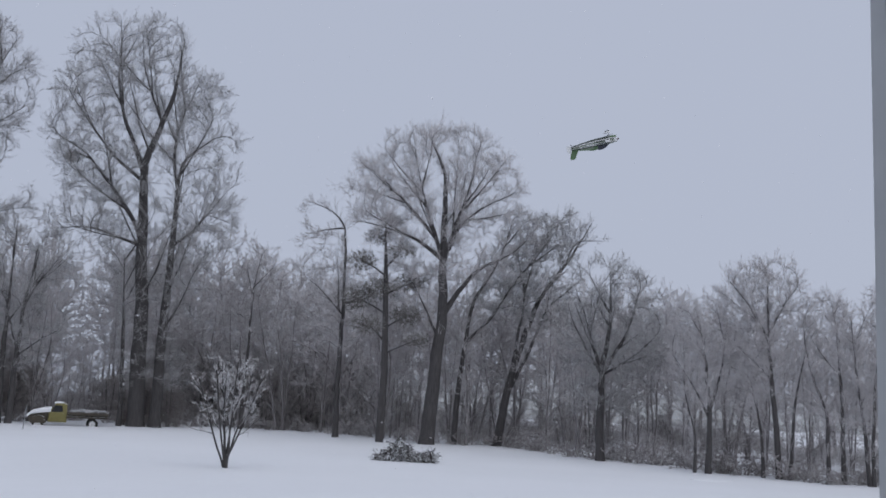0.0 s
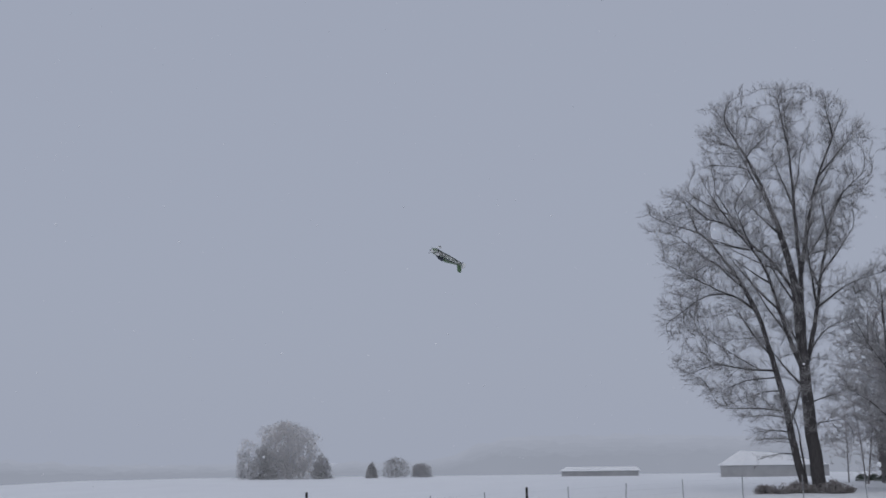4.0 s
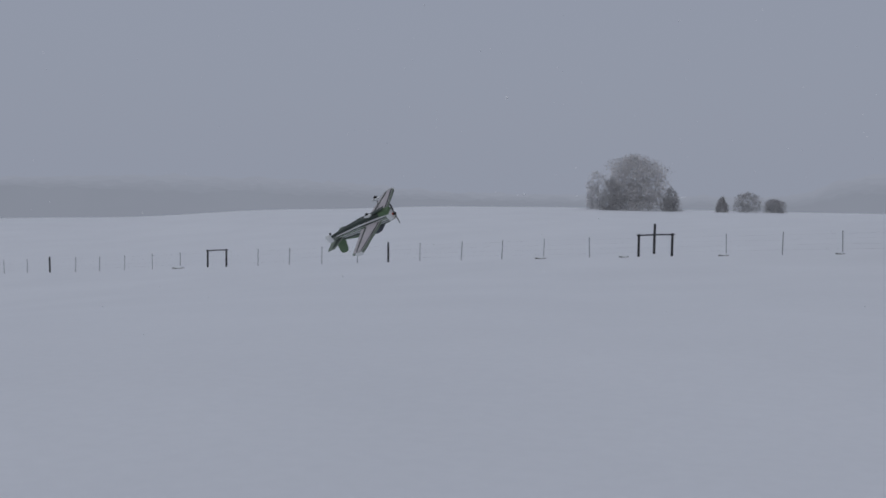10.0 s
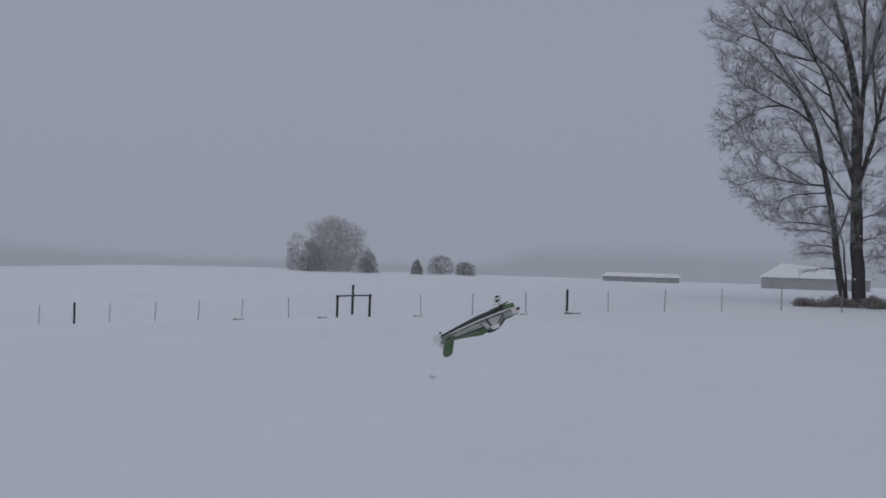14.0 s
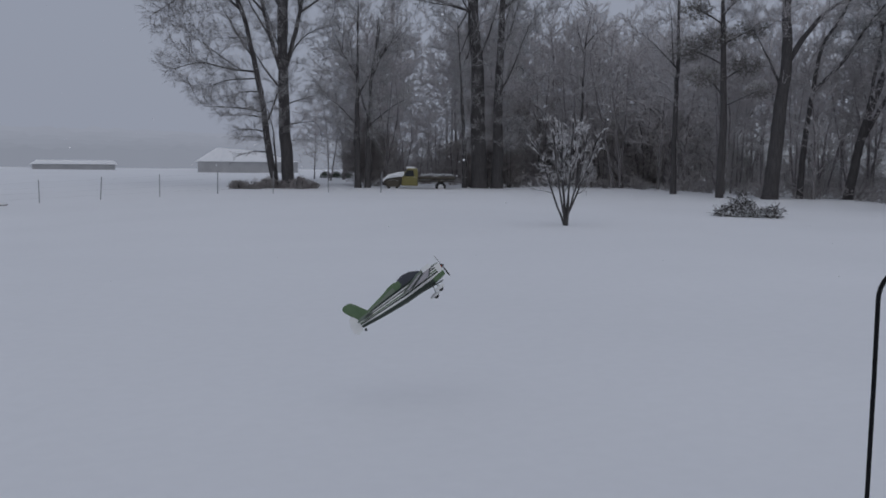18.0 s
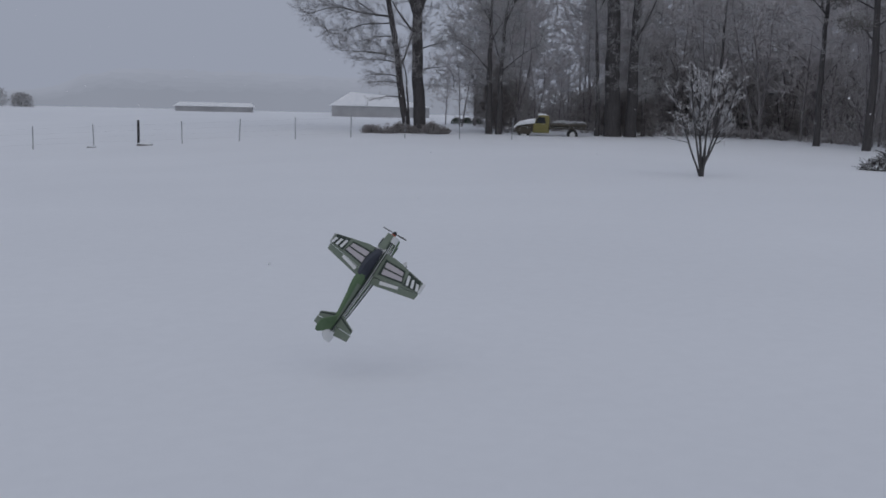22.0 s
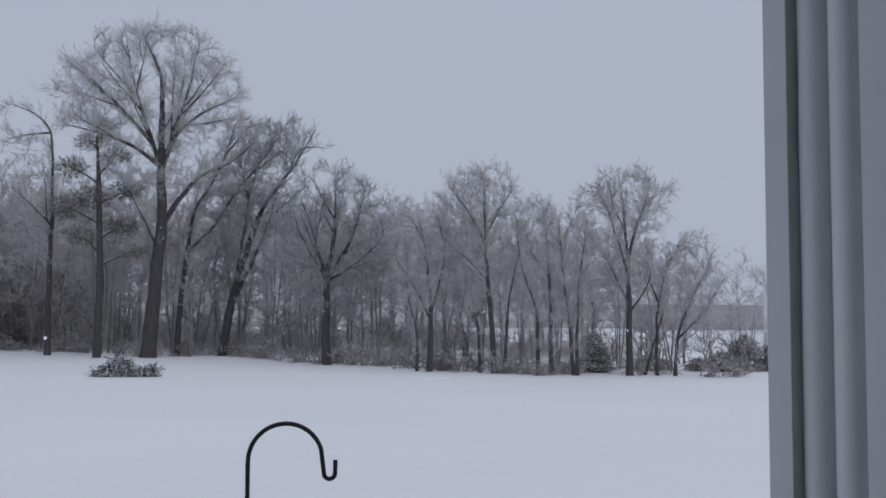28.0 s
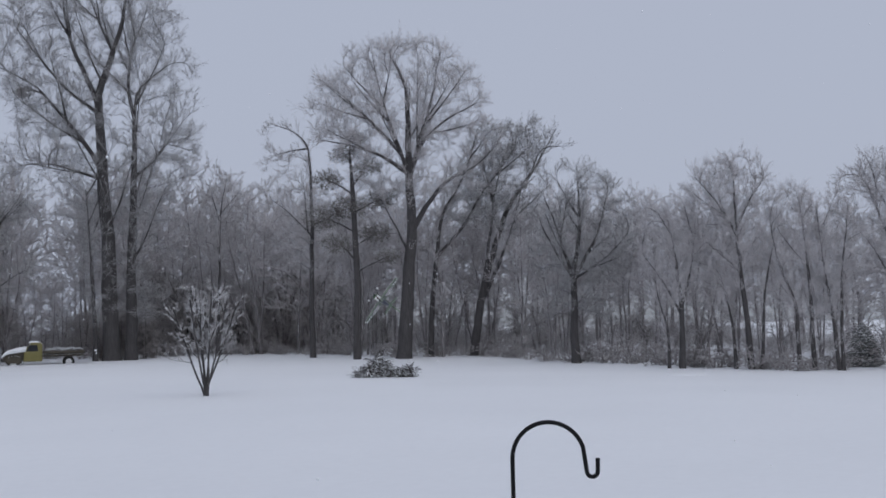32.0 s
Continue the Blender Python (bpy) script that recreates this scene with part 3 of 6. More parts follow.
    return ob


def flat_stems(unit, seed, rows):
    rng = random.Random(seed)
    out = []
    for radius, line in rows:
        tilt = rng.uniform(-0.35, 0.35)
        x0 = line[0][0]
        out.append((radius, [((x) * unit, tilt * (x - x0) * unit + 0.012 * z * unit * rng.uniform(-1, 1), z * unit - (0.3 if z == 0 else 0)) for x, z in line]))
    return out


def on(az, el, turn=0.0):
    """The pose of what stands where the bearing and angle meet the ground, its x axis across the view."""
    x, y, d = place(az, el)
    return pose(x, y, ground(x, y), 0, 0, az + turn), d


def at_bearing(az, d, turn=0.0):
    p = stand(az, d)
    return pose(p.x, p.y, p.z, 0, 0, az + turn)


def metres(d, degrees):
    return d * math.tan(radians(degrees))


def again(ob, m):
    """A copy at the pose m, whose own scale it takes."""
    return copy_thing(ob, m @ Matrix.Diagonal(tuple(1 / v for v in ob.scale) + (1,)))


EDGE = "tall bare trees along the edge of the woods"


def side_boughs(seed, unit, stems, outline, per, span):
    """Straight boughs that leave the stems at a narrow angle and end inside the crown."""
    rng = np.random.default_rng(seed + 900)
    rows = np.array(sorted(outline), float)
    out = []
    for radius, line in stems:
        if radius < 0.09:
            continue
        q = np.array(line, float)
        s = np.concatenate([[0], np.cumsum(np.linalg.norm(np.diff(q, axis=0), axis=1))])
        spot = lambda f: np.array([np.interp(f * s[-1], s, q[:, k]) for k in range(3)])
        for k in range(per):
            f = 0.2 + 0.76 * (k + rng.random()) / per
            p, way = spot(f), spot(min(1, f + 0.05)) - spot(f - 0.05)
            if p[2] < rows[0, 0] * unit + 1.5:
                continue
            way /= np.linalg.norm(way)
            side = rng.normal(0, 1, 3) * (1, 0.8, 0.4) + (0.6 * math.copysign(1, p[0] - q[0, 0]), 0, 0)
            side -= way * (side @ way)
            side /= np.linalg.norm(side)
            d = way + side * rng.uniform(0.55, 1.0)
            d /= np.linalg.norm(d)
            long = span * unit * rng.uniform(0.6, 1.15) * (1.1 - 0.5 * f)
            bend = way * rng.uniform(0.05, 0.3) + np.array((0, 0, 0.12))
            pts = [p + d * long * v + bend * long * v * v for v in (0, 0.35, 0.7, 1.0)]
            x, z = pts[-1][0] / unit, pts[-1][2] / unit
            if z < rows[-1, 0] - 2 and np.interp(z, rows[:, 0], rows[:, 1]) + 2 < x < np.interp(z, rows[:, 0], rows[:, 2]) - 2:
                out.append((min(0.1, radius * 0.42), [tuple(v) for v in pts]))
    return out


def edge_tree(label, seed, az, el, top, stems, outline, count, step=0.4, deep=0.8, gaps=0.3, boughs=0, span=17, near=11, **more):
    """stems: radius and x, height in hundredths of the tree's height; outline: height, left and right edge of the crown in the same."""
    m, d = on(az, el)
    u = (metres(d, top) - metres(d, el)) / 100
    lines = flat_stems(u, seed, stems)
    lines += side_boughs(seed, u, lines, outline, boughs, span)
    goals = crown_goals(seed, u, outline, count, deep, gaps)
    if boughs:
        # twigs gather round the boughs, with notches between their heads
        at = np.concatenate([np.array([[np.interp(v, range(len(p)), [q[k] for q in p]) for k in range(3)] for v in np.linspace(0, len(p) - 1, 12)]) for _, p in lines])
        far = np.array([np.linalg.norm(at - g, axis=1).min() for g in goals])
        goals = goals[far < near * u * np.random.default_rng(seed).uniform(0.5, 1.1, len(goals))]
    return crown_tree("bare_tree", m, label, EDGE, seed, lines, goals, step, **more)


def main_trees():
    big = dict(twig=0.0054, tip=0.014, tuft=(3, 4, 3), long=1.05, boughs=6, near=12)
    # broad many-stemmed tree by the fence
    edge_tree("tall many-stemmed bare tree, twigs furred with snow", 11, -26.36, -1.95, 19.5,
              ((0.46, ((0.2, 0), (-0.7, 25), (-1.3, 38), (-1.9, 48), (-3.6, 59), (-7.4, 71), (-10.1, 79), (-15.3, 90))), (0.3, ((-0.7, 27.6), (-0.4, 38), (0.1, 48.4), (-0.2, 63), (-1.1, 80.6), (-1.5, 96.5))),
               (0.25, ((0, 26.7), (2.1, 37), (5, 54), (8.9, 69.5), (15.2, 75.7))), (0.22, ((-0.6, 51.7), (3.3, 69), (7.5, 80), (12.8, 90.5))),
               (0.26, ((-2.8, 0), (-5.8, 20), (-7.4, 30), (-9.4, 40), (-11.5, 46.6), (-16.8, 56.4), (-20.8, 62.7), (-28.9, 65.8))), (0.24, ((-2.2, 26.5), (-4.9, 36.4), (-7.6, 48.5), (-10.6, 56.8), (-16.4, 64), (-22.7, 65))),
               (0.16, ((-3, 46), (-6.9, 54.2), (-12.6, 60.4), (-18.8, 74.2))), (0.1, ((-10.7, 42.8), (-16.3, 47.6), (-22.4, 46.8), (-31.3, 40))), (0.1, ((-6.8, 29.2), (-14.3, 29.4), (-20.5, 31), (-28, 28.5))),
               (0.08, ((-5.4, 19.4), (-11.1, 20), (-19.7, 19.5))), (0.1, ((3.2, 42.5), (10.7, 48.4), (19.9, 51.6))), (0.08, ((-2.4, 0), (-3.2, 15.8), (-5, 20.3))), (0.06, ((-8.6, 36), (-11.5, 36.4), (-15.4, 36.1))), (0.06, ((-7.4, 26.3), (-10.6, 26), (-14.5, 26.7), (-19, 24.5))),
               (0.06, ((-6.7, 23.5), (-10.2, 24.5), (-13.6, 22.4))), (0.06, ((-6, 17.4), (-9.7, 18.6), (-14.6, 17.3))), (0.06, ((-5.6, 14.3), (-9.3, 15.3), (-13.7, 13.6))), (0.05, ((-5.1, 12.2), (-8.3, 13.3), (-12.2, 12.2))),
               (0.05, ((-4.8, 8.1), (-8.8, 8.9), (-12.8, 7.5))), (0.06, ((0.4, 19.5), (3.3, 21.6), (6.4, 22.7))), (0.06, ((0.5, 15.4), (2.7, 16.9), (6.2, 16.4))), (0.07, ((1.6, 31.4), (4.4, 37.8), (8.9, 39.4)))),
              ((99, -3, 0), (96, -12, 3), (93, -22, 13), (88, -23, 16), (82, -21, 18), (76, -26, 18), (71, -34, 18), (67, -36, 15), (61, -35, 15), (56, -36, 17), (50, -32, 19), (45, -33, 16), (40, -32, 11),
               (36, -28, 8), (30, -30, 7), (25, -27, 6), (19, -21, 6), (14, -14, 7), (9, -10, 8)), 3300, 0.42, 0.8, 0.08, up=0.0, twig_mat=DARKTWIG, **big)
    # twin trunks
    edge_tree("tall bare tree with two dark trunks and frosted twigs", 12, -37.35, -1.9, 20.1,
              ((0.6, ((-1.4, 0), (-2.3, 24), (-3.9, 43.5), (-4.7, 55), (-5.4, 63), (-2.1, 72.4), (0.2, 80.7), (1.6, 94))), (0.26, ((-5.1, 59.3), (-7.9, 67), (-11, 73), (-12.7, 83.4), (-12, 95))),
               (0.18, ((-5.8, 58.3), (-12.2, 63), (-17.3, 69), (-21.4, 78))), (0.24, ((-4.2, 43.5), (-6.6, 48.8), (-13.1, 57), (-19.1, 64.4), (-26.5, 68.6))), (0.16, ((-4.2, 41.6), (-15.7, 46), (-23.3, 45))),
               (0.42, ((2.8, 0), (3, 24.4), (3.1, 47.5), (3.2, 56.4), (3.9, 63.4), (6.3, 66.5), (10.3, 69.5))), (0.2, ((3.2, 56.4), (1.7, 64.4), (3.3, 73.5), (7.2, 83.8))), (0.16, ((3.1, 43.6), (8.5, 47.6), (13.3, 54.5))),
               (0.17, ((-5.1, 0), (-6.1, 24), (-7.2, 40))), (0.12, ((-2.1, 72.4), (-6.8, 83.6), (-7.9, 92)))),
              ((98, 0, 3), (95, -13, 5), (92, -20, 8), (88, -22, 11), (81, -24, 13), (75, -26, 15), (69, -26, 16), (63, -26, 17), (57, -26, 18), (51, -24, 18), (45, -23, 18), (40, -17, 17), (34, -14, 14), (26, -10, 12), (16, -8, 10), (7, -7, 8)),
              3000, 0.42, 0.85, 0.1, up=0.05, twig_mat=DIMRIME, **big)
    # round-headed oak with a heavy side limb
    edge_tree("round-headed bare oak with frosted twigs and a thick trunk", 13, -52.71, -2.22, 15.5,
              ((0.48, ((0, 0), (1.3, 29), (2.4, 40), (1.5, 55), (1.7, 70), (1.7, 84.5), (-4.6, 97))), (0.2, ((1.4, 56.3), (-0.8, 65), (-5, 77.7), (-6.7, 88))), (0.22, ((2.4, 55), (5, 65.3), (10.1, 79.7), (13.3, 95.4))),
               (0.22, ((2.9, 56.4), (6.9, 66.7), (14.1, 73.4), (24, 78.2))), (0.2, ((0.4, 56.3), (-6.7, 62.2), (-15.7, 65.6), (-24.5, 67.6))), (0.18, ((-0.7, 62.5), (-9.8, 73.6), (-17.8, 82), (-24.4, 87))),
               (0.27, ((3.1, 40), (8.3, 47.8), (13.6, 55), (24.6, 59.8), (30.7, 66.3))), (0.12, ((1.2, 31.4), (-3.9, 43.5), (-8.1, 52)))),
              ((98, -7, 5), (96, -16, 14), (92, -21, 19), (87, -24, 24), (80, -28, 26), (76, -28, 27), (71, -25, 27), (66, -25, 31), (60, -21, 31), (54, -14, 28), (48, -9, 17)), 1700, 0.36, 0.85, 0.08, up=0.05, **big)
    mid = dict(twig=0.0072, tip=0.012, tuft=(2, 4, 3), long=0.95, boughs=4, span=22, near=16)
    edge_tree("slim bare tree forking into two leaning stems", 14, -54.2, -2.15, 11.3,
              ((0.2, ((0, 0), (3.3, 39), (6.6, 59), (16, 74), (22, 93))), (0.16, ((3.9, 42), (15, 54), (24.4, 69.5), (34, 81.6), (42, 95.4)))),
              ((97, 28, 41), (94, 20, 47), (85, 16, 47), (75, 9, 40), (64, 5, 34), (52, 4, 26)), 620, 0.36, twig_mat=DIMRIME, **mid)
    edge_tree("bare tree leaning sideways with long upswept stems", 15, -56.56, -2.13, 10.78,
              ((0.3, ((0, 0), (3.2, 21), (6.9, 38), (14.8, 63), (26.5, 81), (37, 99.5))), (0.22, ((3.5, 21.8), (13.7, 42), (20, 59.7), (33.7, 71.5))), (0.2, ((3.9, 24.3), (8.1, 54), (10, 71.6), (17.4, 93.3))),
               (0.07, ((26.5, 81), (30.6, 91), (43.3, 90.3)))),
              ((97, 19, 36), (90, 9, 36), (81, 3, 32), (72, 0, 32), (61, 3, 31), (49, 7, 23)), 620, 0.36, twig_mat=DIMRIME, **mid)
    edge_tree("slender bare tree with a bent bare crown", 16, -47.67, -2.05, 10.8,
              ((0.2, ((0, 0), (-0.8, 61), (-2.1, 91.5), (-8.6, 98), (-18, 101))), (0.09, ((-1.9, 89.7), (-8, 89.3), (-16.6, 87))), (0.08, ((-0.6, 58), (7.6, 60), (12.7, 64))), (0.08, ((-0.5, 51), (-9.9, 62.7), (-16.2, 67.5)))),
              ((98, -18, -3), (87, -19, 1), (75, -19, 3), (61, -18, 10), (47, -17, 10), (34, -12, 7)), 240, 0.36, **mid)
    edge_tree("bare tree with a dense rounded frosted crown", 17, -62.29, -2.65, 8.5,
              ((0.26, ((0, 0), (0, 24), (0, 42.6), (4, 67), (3, 92))), (0.16, ((-0.7, 40.6), (-7.2, 63), (-13.4, 83.4))), (0.16, ((0.5, 42.6), (12, 63), (17.3, 85.6))), (0.12, ((-1, 42.6), (-13.3, 63), (-16.4, 75))),
               (0.1, ((1, 40.6), (19.3, 52.8), (27.5, 63)))),
              ((97, -5, 9), (92, -9, 21), (81, -12, 26), (69, -18, 28), (57, -20, 28), (45, -18, 28), (32, -15, 24), (20, -10, 16)), 1500, 0.34, twig_mat=DIMRIME, **mid)
    pale = dict(twig=0.006, tip=0.011, tuft=(3, 4, 3), long=0.9, gaps=0.5, boughs=3, span=22, near=22, twig_mat=PALERIME)
    edge_tree("bare tree with a low frosted crown of fine twigs", 18, -68.0, -3.0, 6.55,
              ((0.16, ((0, 0), (0, 35.6), (-2.2, 60), (-7, 85))), (0.11, ((0, 35.6), (7.6, 60), (11.4, 85))), (0.11, ((-0.4, 30.7), (-12, 55.4), (-19.5, 65))), (0.08, ((-7.4, 0), (-7.3, 20.8), (-13.4, 45.5)))),
              ((97, -12, 3), (90, -19, 13), (75, -22, 15), (60, -22, 16), (45, -20, 15), (31, -15, 12)), 720, 0.32, **pale)
    edge_tree("tall bare tree with a wide domed crown of frosted twigs", 19, -71.64, -3.06, 8.5,
              ((0.16, ((0, 0), (-2.8, 33.6), (-4.6, 64), (-5.4, 96))), (0.1, ((-4.2, 62), (-12.5, 78), (-21.6, 89))), (0.1, ((-4.2, 64), (2.6, 78), (8.6, 87))), (0.096, ((-7, 0), (-8.8, 25.6), (-12.7, 43.7))),
               (0.08, ((-3.5, 45.7), (-16.7, 58), (-25.7, 66)))),
              ((97, -10, 2), (93, -20, 9), (87, -26, 11), (78, -28, 11), (68, -28, 8), (56, -27, 7), (42, -22, 5), (30, -17, 3)), 1200, 0.32, **pale)
    edge_tree("clump of thin upright bare stems with frosted tops", 20, -74.77, -3.12, 6.6,
              ((0.11, ((-7.5, 0), (-7.9, 36), (-15.9, 60), (-19.3, 81.5))), (0.11, ((0, 0), (0.4, 40.7), (-2.8, 71.7), (-6, 97))), (0.096, ((12.8, 0), (11, 36), (7.6, 59.6), (5.6, 86))), (0.096, ((14.4, 0), (17, 50), (22, 88))),
               (0.096, ((-27.8, 0), (-22, 50), (-17, 72)))),
              ((97, -12, -1), (93, -21, 20), (81, -24, 26), (69, -24, 27), (55, -25, 25), (41, -20, 23), (26, -14, 20)), 850, 0.32, **pale)
    edge_tree("vase-shaped bare tree with a frosted crown", 21, -79.03, -3.12, 8.2,
              ((0.19, ((0, 0), (-0.2, 27), (-1.2, 53), (-2.5, 73), (-4.2, 93.5))), (0.12, ((-1.3, 51), (-8.4, 77.4), (-12.2, 89.7), (-19.2, 89))), (0.12, ((-0.8, 55), (2.3, 71), (8.4, 85), (18.2, 90.7))),
               (0.08, ((-1, 35), (-12.5, 61), (-17.4, 65))), (0.08, ((0, 29), (9.7, 43), (11.8, 51))), (0.08, ((-8.4, 77.4), (-6.3, 87.5), (-10, 95.7)))),
              ((97, -9, 3), (94, -15, 13), (88, -20, 19), (81, -20, 19), (73, -18, 15), (63, -17, 12), (51, -15, 11), (39, -12, 10)), 800, 0.32, **pale)
    edge_tree("low spreading bare tree at the field's edge", 22, -81.46, -3.1, 4.45,
              ((0.1, ((0, 0), (1, 25), (10, 52), (23, 78))), (0.096, ((-12.4, 0), (-11.6, 52), (-5.4, 76), (3.6, 96.7))), (0.08, ((1, 25), (18.3, 43), (31.4, 63.5))), (0.08, ((-11.3, 52), (-18.6, 70), (-21.3, 82))),
               (0.08, ((-22.5, 0), (-13.4, 28), (-5.8, 52)))),
              ((97, 9, 20), (91, -17, 30), (79, -20, 34), (64, -18, 34), (49, -14, 31), (31, -10, 23)), 580, 0.32, **pale)
    edge_tree("smaller bare tree with brown clinging leaves below", 23, -30.45, -1.95, 9.0,
              ((0.24, ((-2, 0), (-2, 52), (-2.2, 83))), (0.22, ((2.8, 0), (3.6, 56), (6.5, 83))), (0.1, ((-1.8, 55.7), (-12.4, 71))), (0.1, ((3.6, 55.8), (12.7, 71.6))), (0.08, ((-2, 30), (-12, 42), (-18, 45))), (0.08, ((3, 30), (14, 40), (20, 44)))),
              ((97, -4, 12), (91, -15, 21), (79, -23, 25), (67, -27, 25), (52, -28, 25), (37, -25, 22), (21, -18, 17)), 900, 0.38, twig_mat=DIMRIME, **mid)
    edge_tree("thin straight bare tree", 24, -42.48, -1.8, 8.5,
              ((0.15, ((0, 0), (1.1, 42), (2.9, 77), (5.6, 92))), (0.08, ((2.5, 70), (-3.2, 85.6))), (0.08, ((2.9, 74.6), (11, 85.6)))),
              ((97, 0, 10), (90, -5, 15), (77, -8, 16), (62, -9, 16), (44, -7, 13)), 240, 0.36, **mid)


def woods():
    """The trees behind the edge: a few kinds, each grown once and set out many times."""
    kinds = []
    rng = random.Random(5)
    for k in range(9):
        h = 11.5 + 0.6 * k
        lean = rng.uniform(-0.8, 0.8)
        stems = [(rng.uniform(0.06, 0.1), [(0, 0, -0.3), (lean * 0.3, 0, h * 0.4), (lean, rng.uniform(-1, 1), h * 0.76)])]
        if k % 3:
            stems.append((0.09, [(0.2, 0.1, -0.3), (-lean, rng.uniform(-1, 1), h * 0.45), (-lean * 1.6, rng.uniform(-2, 2), h * 0.66)]))
        if k % 4 == 1:
            stems.append((0.08, [(-0.3, 0.2, -0.3), (-1.2, 0.6, h * 0.4), (-2.2, 1.0, h * 0.75)]))
        low = 22 + 4 * (k % 3)
        wide = 21 + 2 * (k % 4)
        kinds.append((h, stems, [(98, -6, 6), (93, -wide * 0.6, wide * 0.6), (84, -wide * 0.9, wide * 0.85), (70, -wide, wide), (50, -wide, wide * 0.9), (low, -wide * 0.6, wide * 0.6)]))
    made = []
    spots = []
    for row, (near, count) in enumerate(((2, 38), (9, 36), (19, 30), (33, 22))):
        for i in range(count):
            az = -29.8 - 52.3 * (i + 0.5 + rng.uniform(-0.4, 0.4)) / count
            edge = 68 + 9 * smooth(-28, -37, az) - 17 * smooth(-38, -56, az) - 9 * smooth(-56, -78, az)
            d = edge + near + rng.uniform(-1.5, 5)
            limit = 9.2 - 1.4 * smooth(-38, -48, az) + 0.6 * smooth(-48, -55, az) - 2.4 * smooth(-60, -80, az) - 1.2 * smooth(-76, -83, az)
            limit *= 1 - 0.6 * smooth(-32.0, -33.0, az) * smooth(-35.6, -34.4, az)
            h = min(metres(d, limit * rng.uniform(0.72, 1.02)) + 2.0, 19)
            if az < -72 and row > 1 and i % 2:
                continue
            spots.append((az, d, h))
    for az, d, h in ((-27.8, 92, 7.5), (-28.6, 86, 9.0), (-29.4, 90, 9.5), (-30.3, 87, 10.5), (-31.4, 91, 11.5), (-83.4, 60, 4.6), (-84.4, 57, 3.6), (-85.3, 63, 4.4), (-86.2, 58, 3.2), (-84.9, 95, 8.5), (-86.6, 100, 8.0), (-83.0, 105, 8.0), (-88.0, 62, 4.0)):
        spots.append((az, d, h))
    for n, (az, d, h) in enumerate(spots):
        k = n % len(kinds)
        tall, stems, outline = kinds[k]
        m = at_bearing(az, d, rng.uniform(0, 360)) @ Matrix.Diagonal((h / tall * rng.uniform(0.9, 1.1),) * 2 + (h / tall, 1))
        if n < len(kinds):
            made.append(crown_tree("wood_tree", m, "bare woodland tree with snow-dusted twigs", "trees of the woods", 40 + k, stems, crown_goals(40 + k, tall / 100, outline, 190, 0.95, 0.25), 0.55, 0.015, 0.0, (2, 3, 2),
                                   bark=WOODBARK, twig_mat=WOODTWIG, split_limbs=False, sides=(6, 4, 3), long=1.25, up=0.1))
        else:
            again(made[k], m)


def filled_crown(seed, unit, outline, count, length, radius, deep=0.9, gaps=0.6, rise=0.3, fill=0.42, loose=0.0):
    """Short twigs or leaf sprays that fill a crown of a given outline."""
    rng = np.random.default_rng(seed)
    at = crown_goals(seed, unit, outline, count, deep, gaps, fill, loose)
    at[:, 2] += loose * rng.normal(0, 6, len(at)) * unit * 2
    way = rng.normal(0, 1, at.shape) + np.array([0, 0, rise])
    way /= np.linalg.norm(way, axis=1, keepdims=True)
    ln = length * rng.uniform(0.5, 1.2, len(at))
    return spikes(np.stack([at - way * ln[:, None] / 2, at + way * ln[:, None] / 2], 1), radius * rng.uniform(0.7, 1.3, len(at)))


def leafy_shrub(m, seed, low, high, wide, dark=False):
    ob = thing("leafy_shrub", m, "dense dark shrub full of fine twigs and old leaves" if dark else "dense shrub that keeps its dull brown winter leaves", "bush", "brown-leaved shrubs under the trees")
    rng = random.Random(seed)
    for i in range(4):
        a = 1.6 * i + rng.random()
        part("stem", pipe([(0.1 * math.cos(a), 0.1 * math.sin(a), -0.2), (wide * 0.25 * math.cos(a), wide * 0.25 * math.sin(a), high * 0.45), (wide * 0.35 * math.cos(a), wide * 0.35 * math.sin(a), high * 0.85)], [0.05, 0.035, 0.012], 6), BARK, ob)
    z = lambda q: (low + (high - low) * q) / high * 100
    w = wide / high * 100
    rows = [(z(1), -w * 0.15, w * 0.15), (z(0.85), -w * 0.6, w * 0.55), (z(0.6), -w * 0.85, w * 0.9), (z(0.3), -w, w), (z(0), -w * 0.8, w * 0.75)]
    part("foliage", quad_mesh([filled_crown(seed, high / 100, rows, int((1300 if dark else 700) * high * wide / 2.5) + 300, 0.36, 0.022, 0.95, 0.2, fill=0.6, loose=0.12)], DARKLEAF if dark else DEADLEAF), None, ob)


def scrub_line(az):
    """How far off the scrub at the foot of the woods begins."""
    edge = 68 + 9 * smooth(-28, -37, az) - 17 * smooth(-38, -56, az) - 9 * smooth(-56, -78, az)
    return edge - 4.5 * smooth(-57, -61, az) * smooth(-79, -74, az) - 6 * smooth(-33, -36, az) * smooth(-42, -39, az)


